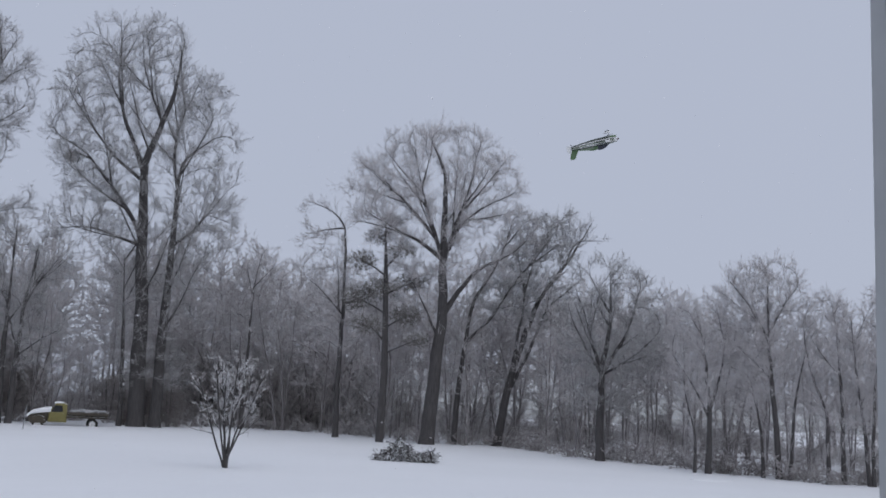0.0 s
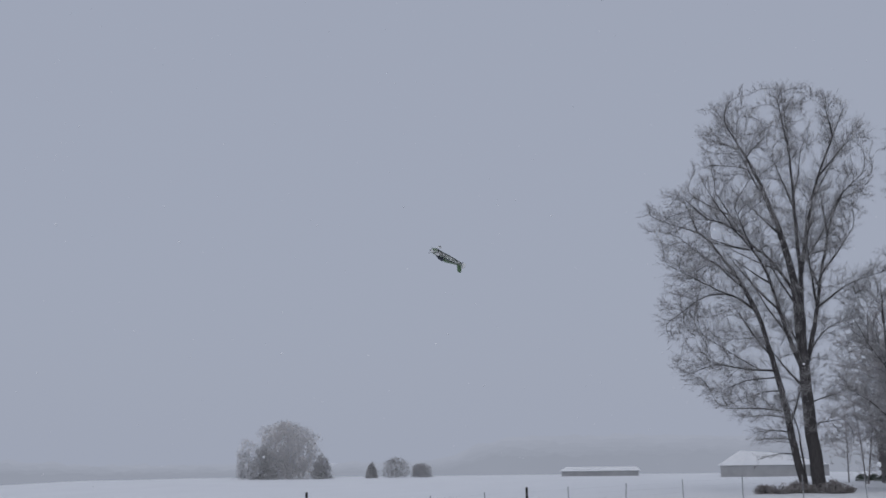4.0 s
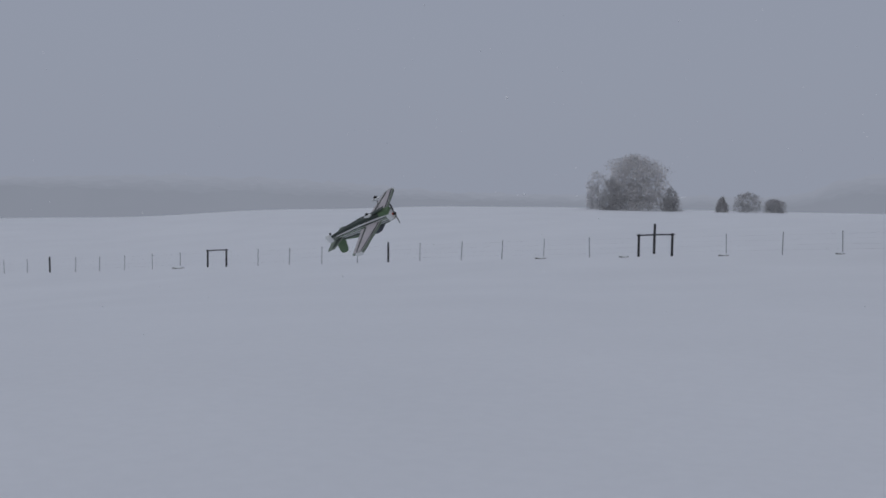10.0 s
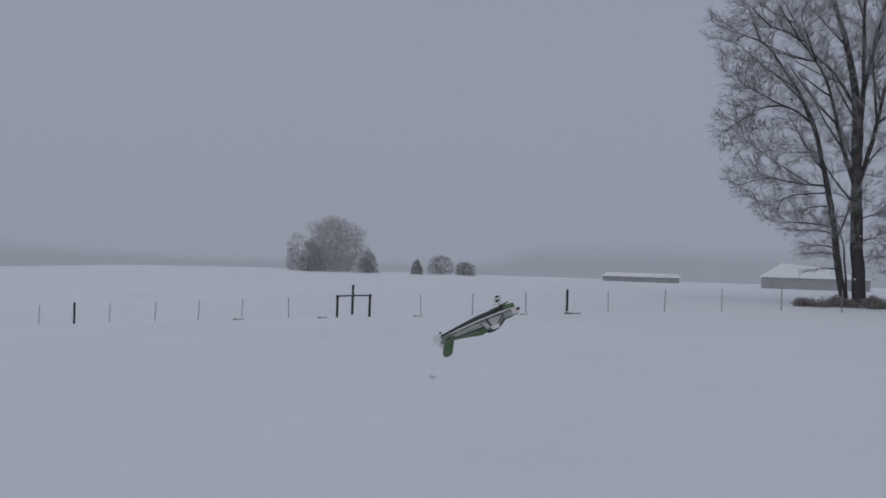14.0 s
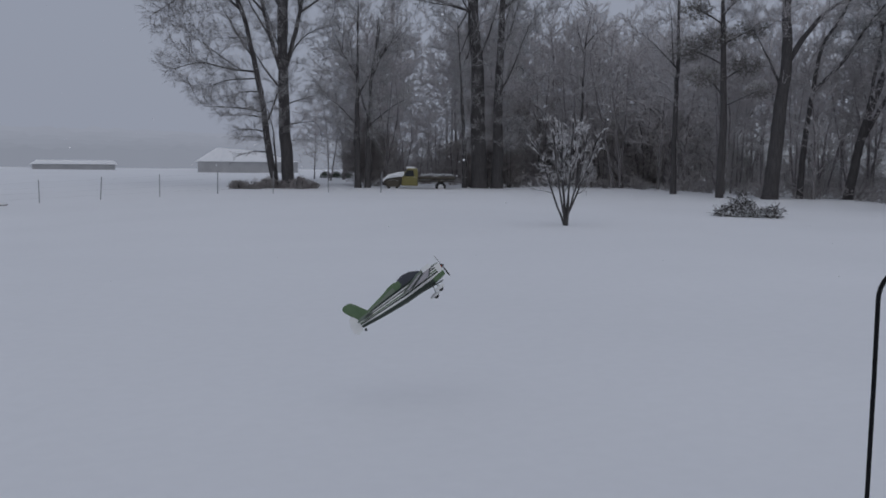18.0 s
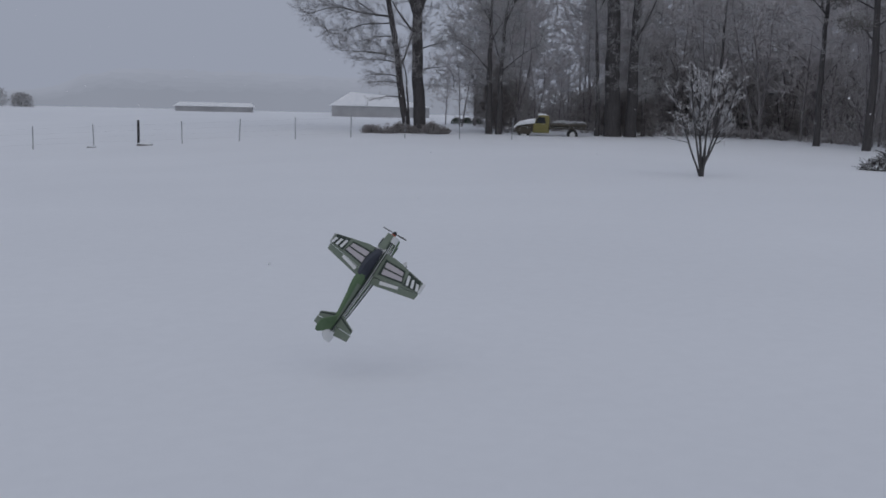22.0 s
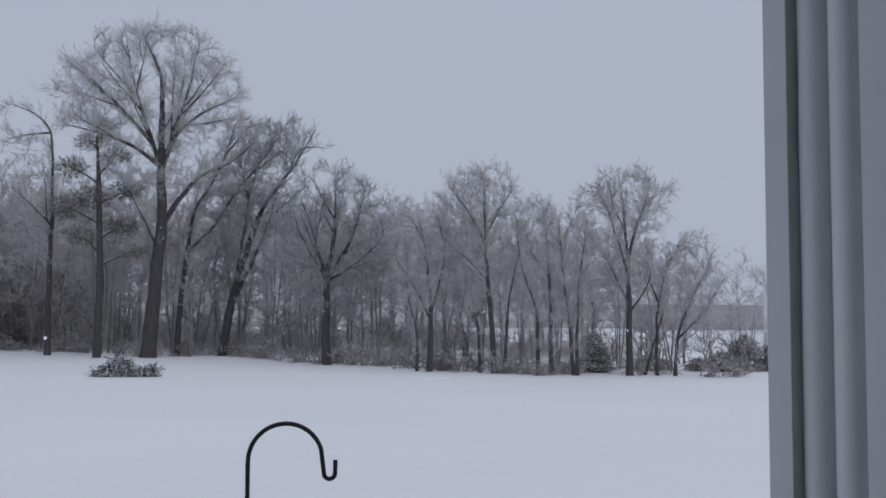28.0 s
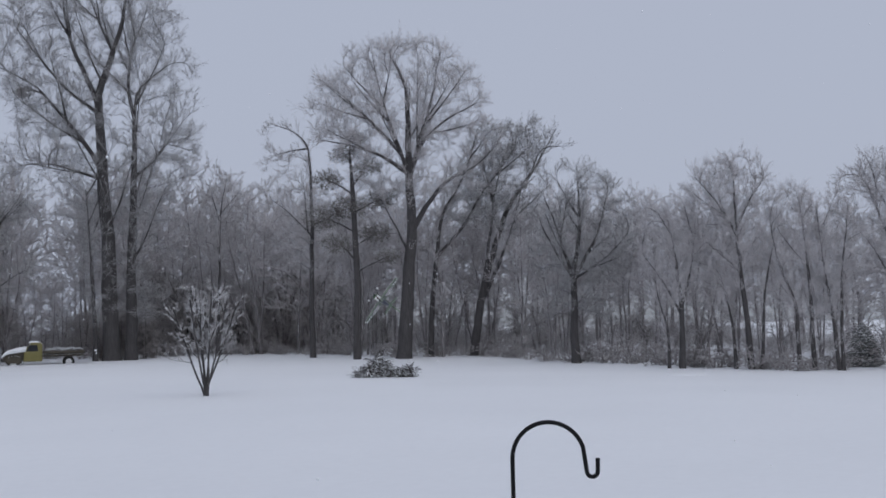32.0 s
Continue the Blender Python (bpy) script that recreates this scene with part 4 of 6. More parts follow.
def undergrowth():
    rng = random.Random(8)
    made = []
    for k in range(4):
        stems = [(rng.uniform(-0.25, 0.25), rng.uniform(-0.25, 0.25), rng.uniform(-0.9, 0.9), rng.uniform(-0.9, 0.9), rng.uniform(0.6, 1.15), 0.016) for _ in range(5)]
        made.append(tree("bare_bush", at_bearing(-31 - k, 74 + k), "leafless snow-dusted bush at the woods' edge", "bushes under the trees", 70 + k, stems, 0.8, 5,
                         twig_mat=BUSHTWIG, trunk_name="stem", fork=(3, 2), crown=0.1, angle=(35, 85), rise=0.0, bark=BUSHTWIG, limb_mat=BUSHTWIG, twig=0.015, sides=(4, 3, 3, 3)))
    for i in range(34):
        az = -31.0 - 53.5 * (i + rng.random()) / 34
        edge = scrub_line(az)
        q = rng.uniform(0.6, 1.2)
        again(made[i % 4], at_bearing(az, edge + rng.uniform(-0.5, 4), rng.uniform(0, 360)) @ Matrix.Diagonal((q * 1.4, q * 1.4, q, 1)))
    for i in range(52):
        az = -38.5 - 38 * (i + rng.random()) / 52
        edge = scrub_line(az)
        q = rng.uniform(0.45, 0.85)
        again(made[i % 4], at_bearing(az, edge + rng.uniform(0.5, 3), rng.uniform(0, 360)) @ Matrix.Diagonal((q * 1.8, q * 1.8, q, 1)))
    # brambles on the ground between the trunks
    kinds = []
    for i in range(84):
        az = -31.5 - 47 * ((i + rng.random()) / 84) ** 1.1
        edge = 68 + 9 * smooth(-28, -37, az) - 17 * smooth(-38, -56, az) - 9 * smooth(-56, -78, az)
        q = rng.uniform(0.7, 1.35) * (1 - 0.35 * smooth(-66, -74, az))
        m = at_bearing(az, edge + rng.uniform(4, 34), rng.uniform(0, 360)) @ Matrix.Diagonal((q * 1.3, q * 1.3, q, 1))
        if i < 3:
            ob = thing("bramble", m, "tangle of bare canes on the forest floor", "bush", "brambles between the trunks")
            part("cane_tangle", quad_mesh([filled_crown(370 + i, 0.016, [(100, -30, 30), (80, -75, 80), (45, -100, 110), (4, -115, 120)], 620, 0.75, 0.011, 0.9, 0.3, 0.7, 0.55, 0.12)], BUSHTWIG), None, ob)
            tagged(ob.children[0], kind="stuff")
            kinds.append(ob)
        else:
            again(kinds[i % 3], m)
    # the thicket further in
    tall = []
    for i in range(58):
        az = -30.6 - 54 * ((i + rng.random()) / 58) ** 1.25
        edge = 68 + 9 * smooth(-28, -37, az) - 17 * smooth(-38, -56, az) - 9 * smooth(-56, -78, az)
        q = rng.uniform(0.7, 1.15) * (1 - 0.35 * smooth(-58, -66, az))
        m = at_bearing(az, edge + rng.uniform(4, 24), rng.uniform(0, 360)) @ Matrix.Diagonal((q * 1.1, q * 1.1, q, 1))
        if i < 4:
            stems = [(0.035, [(rng.uniform(-0.3, 0.3), rng.uniform(-0.3, 0.3), -0.2), (rng.uniform(-0.6, 0.6), rng.uniform(-0.6, 0.6), 1.6), (rng.uniform(-1.4, 1.4), rng.uniform(-1.4, 1.4), 3.2)]) for _ in range(5)]
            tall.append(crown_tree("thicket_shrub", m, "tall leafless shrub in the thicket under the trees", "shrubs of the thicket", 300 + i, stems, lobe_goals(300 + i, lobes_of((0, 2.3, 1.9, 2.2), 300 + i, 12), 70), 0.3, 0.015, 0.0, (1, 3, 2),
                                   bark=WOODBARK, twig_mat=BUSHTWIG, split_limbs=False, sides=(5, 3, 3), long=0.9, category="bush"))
        else:
            again(tall[i % 4], m)
    for i in range(30):
        az = -37.5 - 13 * (i + rng.random()) / 30
        q = rng.uniform(1.0, 1.9)
        again(tall[i % 4], at_bearing(az, 78 - 7 * smooth(-38, -47, az) + rng.uniform(2, 14), 50 * i) @ Matrix.Diagonal((q, q, q, 1)))
    # young trees that keep their brown leaves, and dark evergreen shrubs at the twin trunks
    for k, (az, d, low, high, wide) in enumerate(((-30.2, 71.5, 0.3, 4.4, 1.0), (-30.9, 72.2, 0.2, 4.9, 0.9), (-38.7, 71.2, 0.0, 3.6, 0.9), (-37.4, 71.5, 0.0, 3.0, 1.0), (-36.5, 71.0, 0.0, 1.4, 0.7),
                                                  (-85.1, 57, 0.0, 1.95, 1.0), (-84.0, 56, 0.0, 1.1, 1.0), (-86.4, 57.5, 0.0, 1.5, 0.9), (-82.7, 56, 0.0, 0.7, 0.7), (-79.6, 55, 0.0, 0.9, 0.8), (-80.5, 55.5, 0.0, 0.7, 0.8))):
        leafy_shrub(at_bearing(az, d), 320 + k, low, high, wide, True)
    for k, (az, d, low, high, wide) in enumerate(((-30.3, 73.5, 0.8, 5.6, 1.9), (-31.6, 73.5, 0.6, 4.2, 1.5), (-36.5, 78, 0.1, 4.0, 1.2), (-37.9, 79, 0.1, 4.4, 1.5), (-35.6, 79.5, 0.3, 3.4, 1.6), (-40.6, 79, 0.2, 3.8, 2.0), (-43.8, 77, 0.2, 4.6, 2.2), (-46.0, 76, 0.2, 3.6, 2.0))):
        leafy_shrub(at_bearing(az, d), 330 + k, low, high, wide)
    # shrubs round the foot of the big tree by the fence
    for az, d, s in ((-24.0, 66, 0.5), (-24.7, 67, 0.55), (-25.4, 67.5, 0.7), (-27.2, 67, 0.75), (-26.8, 66, 0.5)):
        again(made[int(d) % 4], at_bearing(az, d, 40 * s) @ Matrix.Diagonal((s, s, s, 1)))
    for k, (az, high, wide) in enumerate(((-23.6, 0.5, 0.55), (-25.3, 0.62, 0.7), (-27.0, 0.75, 0.7), (-27.6, 0.5, 0.5), (-24.4, 0.55, 0.7), (-26.1, 0.5, 0.6))):
        leafy_shrub(at_bearing(az, 65 + k % 2), 350 + k, 0.0, high, wide, True)


def cone_tree(name, m, label, category, h, w, mat, seed, group="", count=420, trunk=0.1, blunt=0.75):
    """An evergreen: a trunk and many drooping sprays of needles."""
    ob = thing(name, m, label, category, group)
    part("trunk", pipe([(0, 0, -0.2), (0, 0, h * 0.5), (0.02, 0, h * 0.96)], [trunk, trunk * 0.6, 0.01], 6), BARK, ob)
    rng = np.random.default_rng(seed)
    u = rng.random(count) ** 0.8
    a = rng.random(count) * 2 * math.pi
    z = h * (0.03 + 0.95 * u)
    r = w / 2 * (1 - u) ** blunt * (0.55 + 0.5 * rng.random(count)) + 0.03
    out = np.stack([np.cos(a), np.sin(a), np.zeros(count)], 1)
    n = 5
    s = np.linspace(0.15, 1, n)
    p = out[:, None] * (r[:, None] * s)[..., None]
    p[..., 2] = z[:, None] + (0.10 * h * s ** 2 * 0.5)[None] - 0.05 * h * s[None] + rng.normal(0, 0.012 * h, (count, n))
    rad = (w * 0.042) * np.array([0.6, 1.0, 1.15, 0.9, 0.15])[None] * (0.6 + 0.6 * rng.random((count, 1)))
    part("foliage", quad_mesh([tubes(p, rad, 5)], mat, False), None, ob)
    return ob


def other_plants():
    # sapling with snow-laden upright twigs in the lawn
    m, d = on(-41.87, -3.92)
    h = metres(d, 2.04) + metres(d, 3.92)
    rng = random.Random(3)
    stems = [(rng.uniform(-0.06, 0.06), rng.uniform(-0.06, 0.06), 0.95 * math.cos(a) * s, 0.95 * math.sin(a) * s, h * q, 0.02)
             for a, s, q in ((0.2, 1.0, 0.86), (1.1, 0.7, 0.95), (2.0, 0.6, 0.93), (3.0, 1.15, 0.84), (4.0, 0.8, 0.92), (5.0, 0.5, 1.0), (5.8, 0.8, 0.9), (2.6, 0.3, 0.98))]
    tree("sapling", m, "many-stemmed young tree with snow on every twig", "", 31, stems, h * 0.26, 8, fork=(4, 4), crown=0.36, angle=(22, 50),
         rise=0.10, twig=0.0085, split=0.13, twig_mat=SNOWTWIG, limb_mat=SNOWLIMB, bark=BARK, trunk_name="stem", sides=(7, 5, 4, 4), wander=0.12)
    # cut branches heaped on the lawn
    m, d = on(-51.6, -3.2)
    w = metres(d, 3.2)
    ob = thing("brush_pile", m, "heap of cut branches powdered with snow on the lawn", "brush pile")
    rng = np.random.default_rng(4)

    def cuttings(n, thick):
        at = np.stack([rng.uniform(-0.5, 0.5, n) * w, rng.uniform(-0.35, 0.35, n) * w * 0.6, rng.uniform(0.02, 0.55, n)], 1)
        at[:, 2] *= (1.5 - np.abs(at[:, 0]) / w * 1.6) * (0.75 + 0.45 * np.cos(at[:, 0] / w * 9 + 1.2))
        way = rng.normal(0, 1, (n, 3)) * (1, 0.7, 0.5)
        way /= np.linalg.norm(way, axis=1, keepdims=True)
        ln = rng.uniform(0.3, 0.95, n)
        p = polylines(rng, at - way * ln[:, None] / 2, way, ln, 5, 0.14, 0.02)
        p[..., 2] = np.maximum(p[..., 2], -0.02)
        return tubes(p, rng.uniform(thick * 0.5, thick, (n, 1)) * np.linspace(1, 0.5, 5)[None], 5)

    for k in range(150):
        part("branch", quad_mesh([cuttings(1, 0.042)], SNOWLIMB), None, ob)
    tagged(part("brush", quad_mesh([cuttings(420, 0.014)], SNOWLIMB), None, ob), kind="stuff")
    # snow-dusted cedar by the woods
    m, d = on(-77.15, -2.95)
    cone_tree("cedar", m, "small dark cedar dusted with snow", "tree", metres(d, 2.2), metres(d, 2.25), CEDAR, 5, count=900, blunt=0.55)
    # pine among the bare trees
    m, d = on(-50.1, -2.2)
    pine = thing("pine_tree", m, "half-bare pine with brownish needle clusters high up", "tree", EDGE)
    h = metres(d, 10.6) + metres(d, 2.2)
    part("trunk", pipe([(0, 0, -0.3), (0.1, 0, h * 0.3), (-0.1, 0, h * 0.7), (-0.3, 0, h * 0.97)], [0.24, 0.2, 0.14, 0.03], 8), BARK, pine)
    rng = np.random.default_rng(6)
    clumps = [(-1.6, 0.78, 0.9), (-0.6, 0.9, 0.8), (0.7, 0.82, 0.8), (1.5, 0.70, 0.9), (-1.9, 0.62, 1.1), (-0.3, 0.66, 1.0), (1.2, 0.55, 0.9), (-1.0, 0.50, 0.9), (1.9, 0.44, 0.7), (0.2, 0.97, 0.6)]
    for x, q, r in clumps:
        y = rng.uniform(-1.2, 1.2)
        part("bough", pipe([(-0.1, 0, h * q - 0.9), (x * 0.5, y * 0.5, h * q - 0.4), (x, y, h * q)], [0.06, 0.045, 0.02], 6), LIMB, pine)
        n = int(620 * r * r)
        v = rng.normal(0, 1, (n, 3))
        v *= rng.random((n, 1)) ** 0.45 / np.linalg.norm(v, axis=1, keepdims=True)
        at = v * (r * 1.15, r * 1.15, r * 0.62) + (x, y, h * q)
        way = v + rng.normal(0, 0.6, (n, 3)) + (0, 0, 0.4)
        way /= np.linalg.norm(way, axis=1, keepdims=True)
        part("needle_clump", quad_mesh([spikes(np.stack([at, at + way * 0.3], 1), rng.uniform(0.015, 0.028, n))], PINE), None, pine)
    # squirrel nest in the twin-trunked tree
    m, d = on(-37.0, -1.85)
    a = radians(-32.5)
    d -= 0.3
    nest = thing("leaf_nest", pose(-math.sin(a) * d, math.cos(a) * d, 2.4 + metres(d, 12.1)), "dark ball of leaves and twigs lodged in a tree", "nest")
    n = 160
    v = rng.normal(0, 1, (n, 3))
    v /= np.linalg.norm(v, axis=1, keepdims=True)
    w = rng.normal(0, 1, (n, 3))
    w /= np.linalg.norm(w, axis=1, keepdims=True)
    part("leaf_ball", quad_mesh([tubes(polylines(rng, v * 0.24 - w * 0.16, w, np.full(n, 0.34), 3, 0.3, 0), np.full((n, 3), 0.03), 4)], BUSHTWIG), None, nest)


SNOWTWIG = material("snow_laden_twigs", (0.27, 0.255, 0.255), (0.5, 0.48, 0.482), 5.0, 0.85, 0.0, 30.0, 0.9, 0.3)
SNOWLIMB = material("snowy_limbs", (0.035, 0.03, 0.029), (0.09, 0.082, 0.08), 5.0, 0.9, 0.2, 30.0, 0.95, 0.42)

main_trees()
woods()
undergrowth()
other_plants()


# ---------------------------------------------------------------- far field
def far_things():
    # clump of trees on the crest: a broad domed crown between paler trees and evergreens
    d = 182.0
    far = "trees on the crest of the field"

    def soft_tree(m, label, group, seed, h, outline, mat, count, length=0.9, radius=0.042, name="far_tree", rise=1.0):
        ob = thing(name, m, label, "tree", group)
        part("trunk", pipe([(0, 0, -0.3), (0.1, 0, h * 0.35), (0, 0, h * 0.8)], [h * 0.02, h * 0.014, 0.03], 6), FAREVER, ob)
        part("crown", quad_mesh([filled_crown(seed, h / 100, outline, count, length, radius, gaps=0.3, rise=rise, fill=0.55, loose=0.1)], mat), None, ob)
        return ob

    def dome(w, lean=0.0):
        return [(100, lean - w * 0.15, lean + w * 0.15), (95, lean - w * 0.5, lean + w * 0.45), (86, lean - w * 0.78, lean + w * 0.75), (70, -w * 0.95, w), (45, -w, w * 0.97), (20, -w * 0.98, w * 0.98), (-3, -w * 0.95, w * 0.95)]

    # pale crown colours stand in for the haze at this distance
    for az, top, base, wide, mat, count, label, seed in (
            (1.85, 2.24, -0.85, 3.3, CRESTHAZE, 8000, "broad domed tree on the crest, paled for haze", 81), (3.95, 1.25, -0.95, 1.1, FARHAZE, 800, "thin tree on the crest, paled for haze", 82),
            (4.3, 0.7, -0.95, 0.6, FARHAZE, 350, "thin tree on the crest, paled for haze", 84)):
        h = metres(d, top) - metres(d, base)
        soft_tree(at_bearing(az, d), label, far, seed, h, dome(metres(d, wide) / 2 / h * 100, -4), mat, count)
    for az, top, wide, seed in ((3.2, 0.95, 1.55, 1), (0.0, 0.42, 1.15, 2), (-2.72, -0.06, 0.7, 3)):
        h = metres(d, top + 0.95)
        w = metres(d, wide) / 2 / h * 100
        soft_tree(at_bearing(az, d - 3), "evergreen on the crest, paled for haze", far, 90 + seed, h, [(100, -2, 2), (80, -w * 0.45, w * 0.45), (50, -w * 0.75, w * 0.8), (2, -w, w)], FAREVER, int(1100 * wide), 0.6, 0.055, "far_evergreen")
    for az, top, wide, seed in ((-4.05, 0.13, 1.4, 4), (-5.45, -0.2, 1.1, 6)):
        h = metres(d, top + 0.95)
        soft_tree(at_bearing(az, d), "low rounded tree on the crest, paled for haze", far, 90 + seed, h, dome(metres(d, wide) / 2 / h * 100), FAREVER, 1200, 0.6)
    # woods behind the brick building, their haze held in the crown colour
    made = []
    rng = random.Random(12)
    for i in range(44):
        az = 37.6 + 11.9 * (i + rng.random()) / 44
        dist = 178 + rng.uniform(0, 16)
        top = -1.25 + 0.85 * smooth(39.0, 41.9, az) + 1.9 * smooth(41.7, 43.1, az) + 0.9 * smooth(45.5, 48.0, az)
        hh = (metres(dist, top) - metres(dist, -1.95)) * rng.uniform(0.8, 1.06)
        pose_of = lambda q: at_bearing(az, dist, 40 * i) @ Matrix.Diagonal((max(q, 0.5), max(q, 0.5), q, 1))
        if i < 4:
            made.append(soft_tree(pose_of(hh / 13), "tree in far woods, paled for haze", "far woods behind the brick building", 90 + i, 13.0, dome(30 + 3 * i), CRESTHAZE, 3600, 0.8, 0.026, rise=0.25))
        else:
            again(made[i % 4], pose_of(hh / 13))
    # far ridge of trees, its haze made of six layers glowing ever paler
    n = 500
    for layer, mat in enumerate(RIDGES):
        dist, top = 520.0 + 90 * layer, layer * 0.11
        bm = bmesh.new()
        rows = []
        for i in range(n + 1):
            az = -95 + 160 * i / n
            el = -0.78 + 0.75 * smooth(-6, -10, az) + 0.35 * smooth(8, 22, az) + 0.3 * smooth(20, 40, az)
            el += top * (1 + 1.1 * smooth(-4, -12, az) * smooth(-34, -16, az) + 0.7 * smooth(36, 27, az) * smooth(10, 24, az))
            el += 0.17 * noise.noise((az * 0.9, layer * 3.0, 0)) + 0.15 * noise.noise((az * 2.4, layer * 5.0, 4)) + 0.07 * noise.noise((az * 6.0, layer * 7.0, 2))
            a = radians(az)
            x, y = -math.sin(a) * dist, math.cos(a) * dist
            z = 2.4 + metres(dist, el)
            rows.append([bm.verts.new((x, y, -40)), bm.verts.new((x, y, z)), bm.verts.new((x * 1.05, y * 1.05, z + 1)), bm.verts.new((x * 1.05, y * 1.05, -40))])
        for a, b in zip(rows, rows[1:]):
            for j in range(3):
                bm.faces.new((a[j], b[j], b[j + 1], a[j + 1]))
        tagged(part("far_ridge", bm, mat), "wooded ridge glowing in a hazed tone", "hill", kind="structure")
    # depth of the woods behind the edge: two glowing strips of hazed grey
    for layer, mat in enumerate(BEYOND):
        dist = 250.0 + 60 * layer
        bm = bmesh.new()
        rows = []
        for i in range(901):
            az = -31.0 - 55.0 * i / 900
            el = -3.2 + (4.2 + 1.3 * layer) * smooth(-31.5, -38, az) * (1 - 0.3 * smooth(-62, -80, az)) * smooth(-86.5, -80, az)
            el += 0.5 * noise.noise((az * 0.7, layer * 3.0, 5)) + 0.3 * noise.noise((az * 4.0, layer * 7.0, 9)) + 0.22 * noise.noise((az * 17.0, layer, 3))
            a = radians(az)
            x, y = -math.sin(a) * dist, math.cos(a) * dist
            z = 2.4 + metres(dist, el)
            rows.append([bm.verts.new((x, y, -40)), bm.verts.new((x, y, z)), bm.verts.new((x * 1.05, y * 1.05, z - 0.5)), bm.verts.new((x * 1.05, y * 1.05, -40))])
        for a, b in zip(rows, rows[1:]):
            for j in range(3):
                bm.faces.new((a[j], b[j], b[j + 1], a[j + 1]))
        tagged(part("far_woods", bm, mat), "depth of the woods, a grey glow for haze", "woods", kind="structure")


far_things()


# ---------------------------------------------------------------- fence
def fence():
    """A farm fence in one straight line: thin steel posts, thick wooden ones and braced frames, hung with wire."""
    f = thing("farm_fence", pose(0, 0, 0), "wire farm fence of thin steel posts and dark wooden braces", "fence")

    def spot(az):
        t = math.tan(radians(az))
        y = 60.5 / (1 - 0.33 * t)
        x = -y * t
        return x, y, ground(x, y)

    steel = data(box(0.042, 0.042, 1.75, (0, 0, 0.475), 0.008), STEEL)
    rng = random.Random(2)
    thin = (-31.5, -28.6, -25.55, -22.55, -19.5, -16.45, -13.43, -8.9, -5.9, -3.02, 4.32, 6.87, 9.21, 11.48, 13.8, 17.3, 19.28, 21.08, 22.79, 26.96, 28.42, 29.86, 31.13, 32.34,
            34.7, 35.8, 36.8, 37.7, 38.6, 41.0, 41.8)
    for az in thin:
        x, y, z = spot(az)
        part("steel_post", steel, None, f, m=pose(x, y, z - 0.12, rng.uniform(-2.5, 2.5), rng.uniform(-2.5, 2.5), rng.uniform(0, 90)))
    thick = data(pipe([(0, 0, -0.5), (0.01, 0, 0.5), (0, 0, 1.34), (0, 0, 1.36)], [0.075, 0.07, 0.066, 0.05], 10), POSTWOOD)
    for az in (-11.15, 15.58, 33.6):
        x, y, z = spot(az)
        part("wooden_post", thick, None, f, "dark round wooden post", pose(x, y, z, rng.uniform(-2, 2), rng.uniform(-1, 1)))
    leg = data(pipe([(0, 0, -0.5), (0, 0.01, 0.6), (0, 0, 1.32), (0, 0, 1.34)], [0.075, 0.07, 0.068, 0.055], 10), POSTWOOD)
    for a, b, tall in ((1.65, -0.15, True), (25.5, 24.5, False), (39.87, 39.4, False)):
        p, q = Vector(spot(a)), Vector(spot(b))
        for s in (p, q):
            part("brace_post", leg, None, f, "dark round wooden post", pose(*s, 0, 0, 20))
        up = Vector((0, 0, 1.26))
        way = (q - p).normalized() * 0.12
        part("brace_rail", pipe([p + up - way, (p + q) / 2 + up + Vector((0, 0, 0.02)), q + up + way], 0.048, 8), POSTWOOD, f, "dark wooden rail across two posts")
        if tall:
            c = (p + q) / 2 + Vector((-0.1, 2.6, 0))
            c.z = ground(c.x, c.y)
            part("wooden_post", data(pipe([(0, 0, -0.4), (0, 0, 1.0), (0.02, 0, 1.83), (0.02, 0, 1.85)], [0.08, 0.075, 0.07, 0.05], 10), POSTWOOD), None, f, "taller dark wooden post", pose(*c))
    for k in range(4):
        line = []
        az = -32.0
        while az <= 42:
            x, y, z = spot(az)
            line.append((x, y, z + 0.25 + 0.28 * k))
            az += 1.0
        part("wire", pipe(line, 0.0014, 4), STEEL, f)
    # snow heaped against some posts
    for az, s in ((6.87, 0.35), (-8.9, 0.25), (-3.02, 0.3), (26.9, 0.5), (-11.6, 0.45), (2.3, 0.3)):
        x, y, z = spot(az)
        bm = bmesh.new()
        bmesh.ops.create_icosphere(bm, subdivisions=2, radius=1)
        for v in bm.verts:
            v.co = Vector((v.co.x * s, v.co.y * s * 0.7, v.co.z * s * 0.45)) * (1 + 0.25 * noise.noise(v.co * 2))
        tagged(part("grass_tuft", bm, STONE, None, "", pose(x - 0.15, y - 0.2, z), False), "snowy tuft of dead grass by a fence post", "grass")


fence()


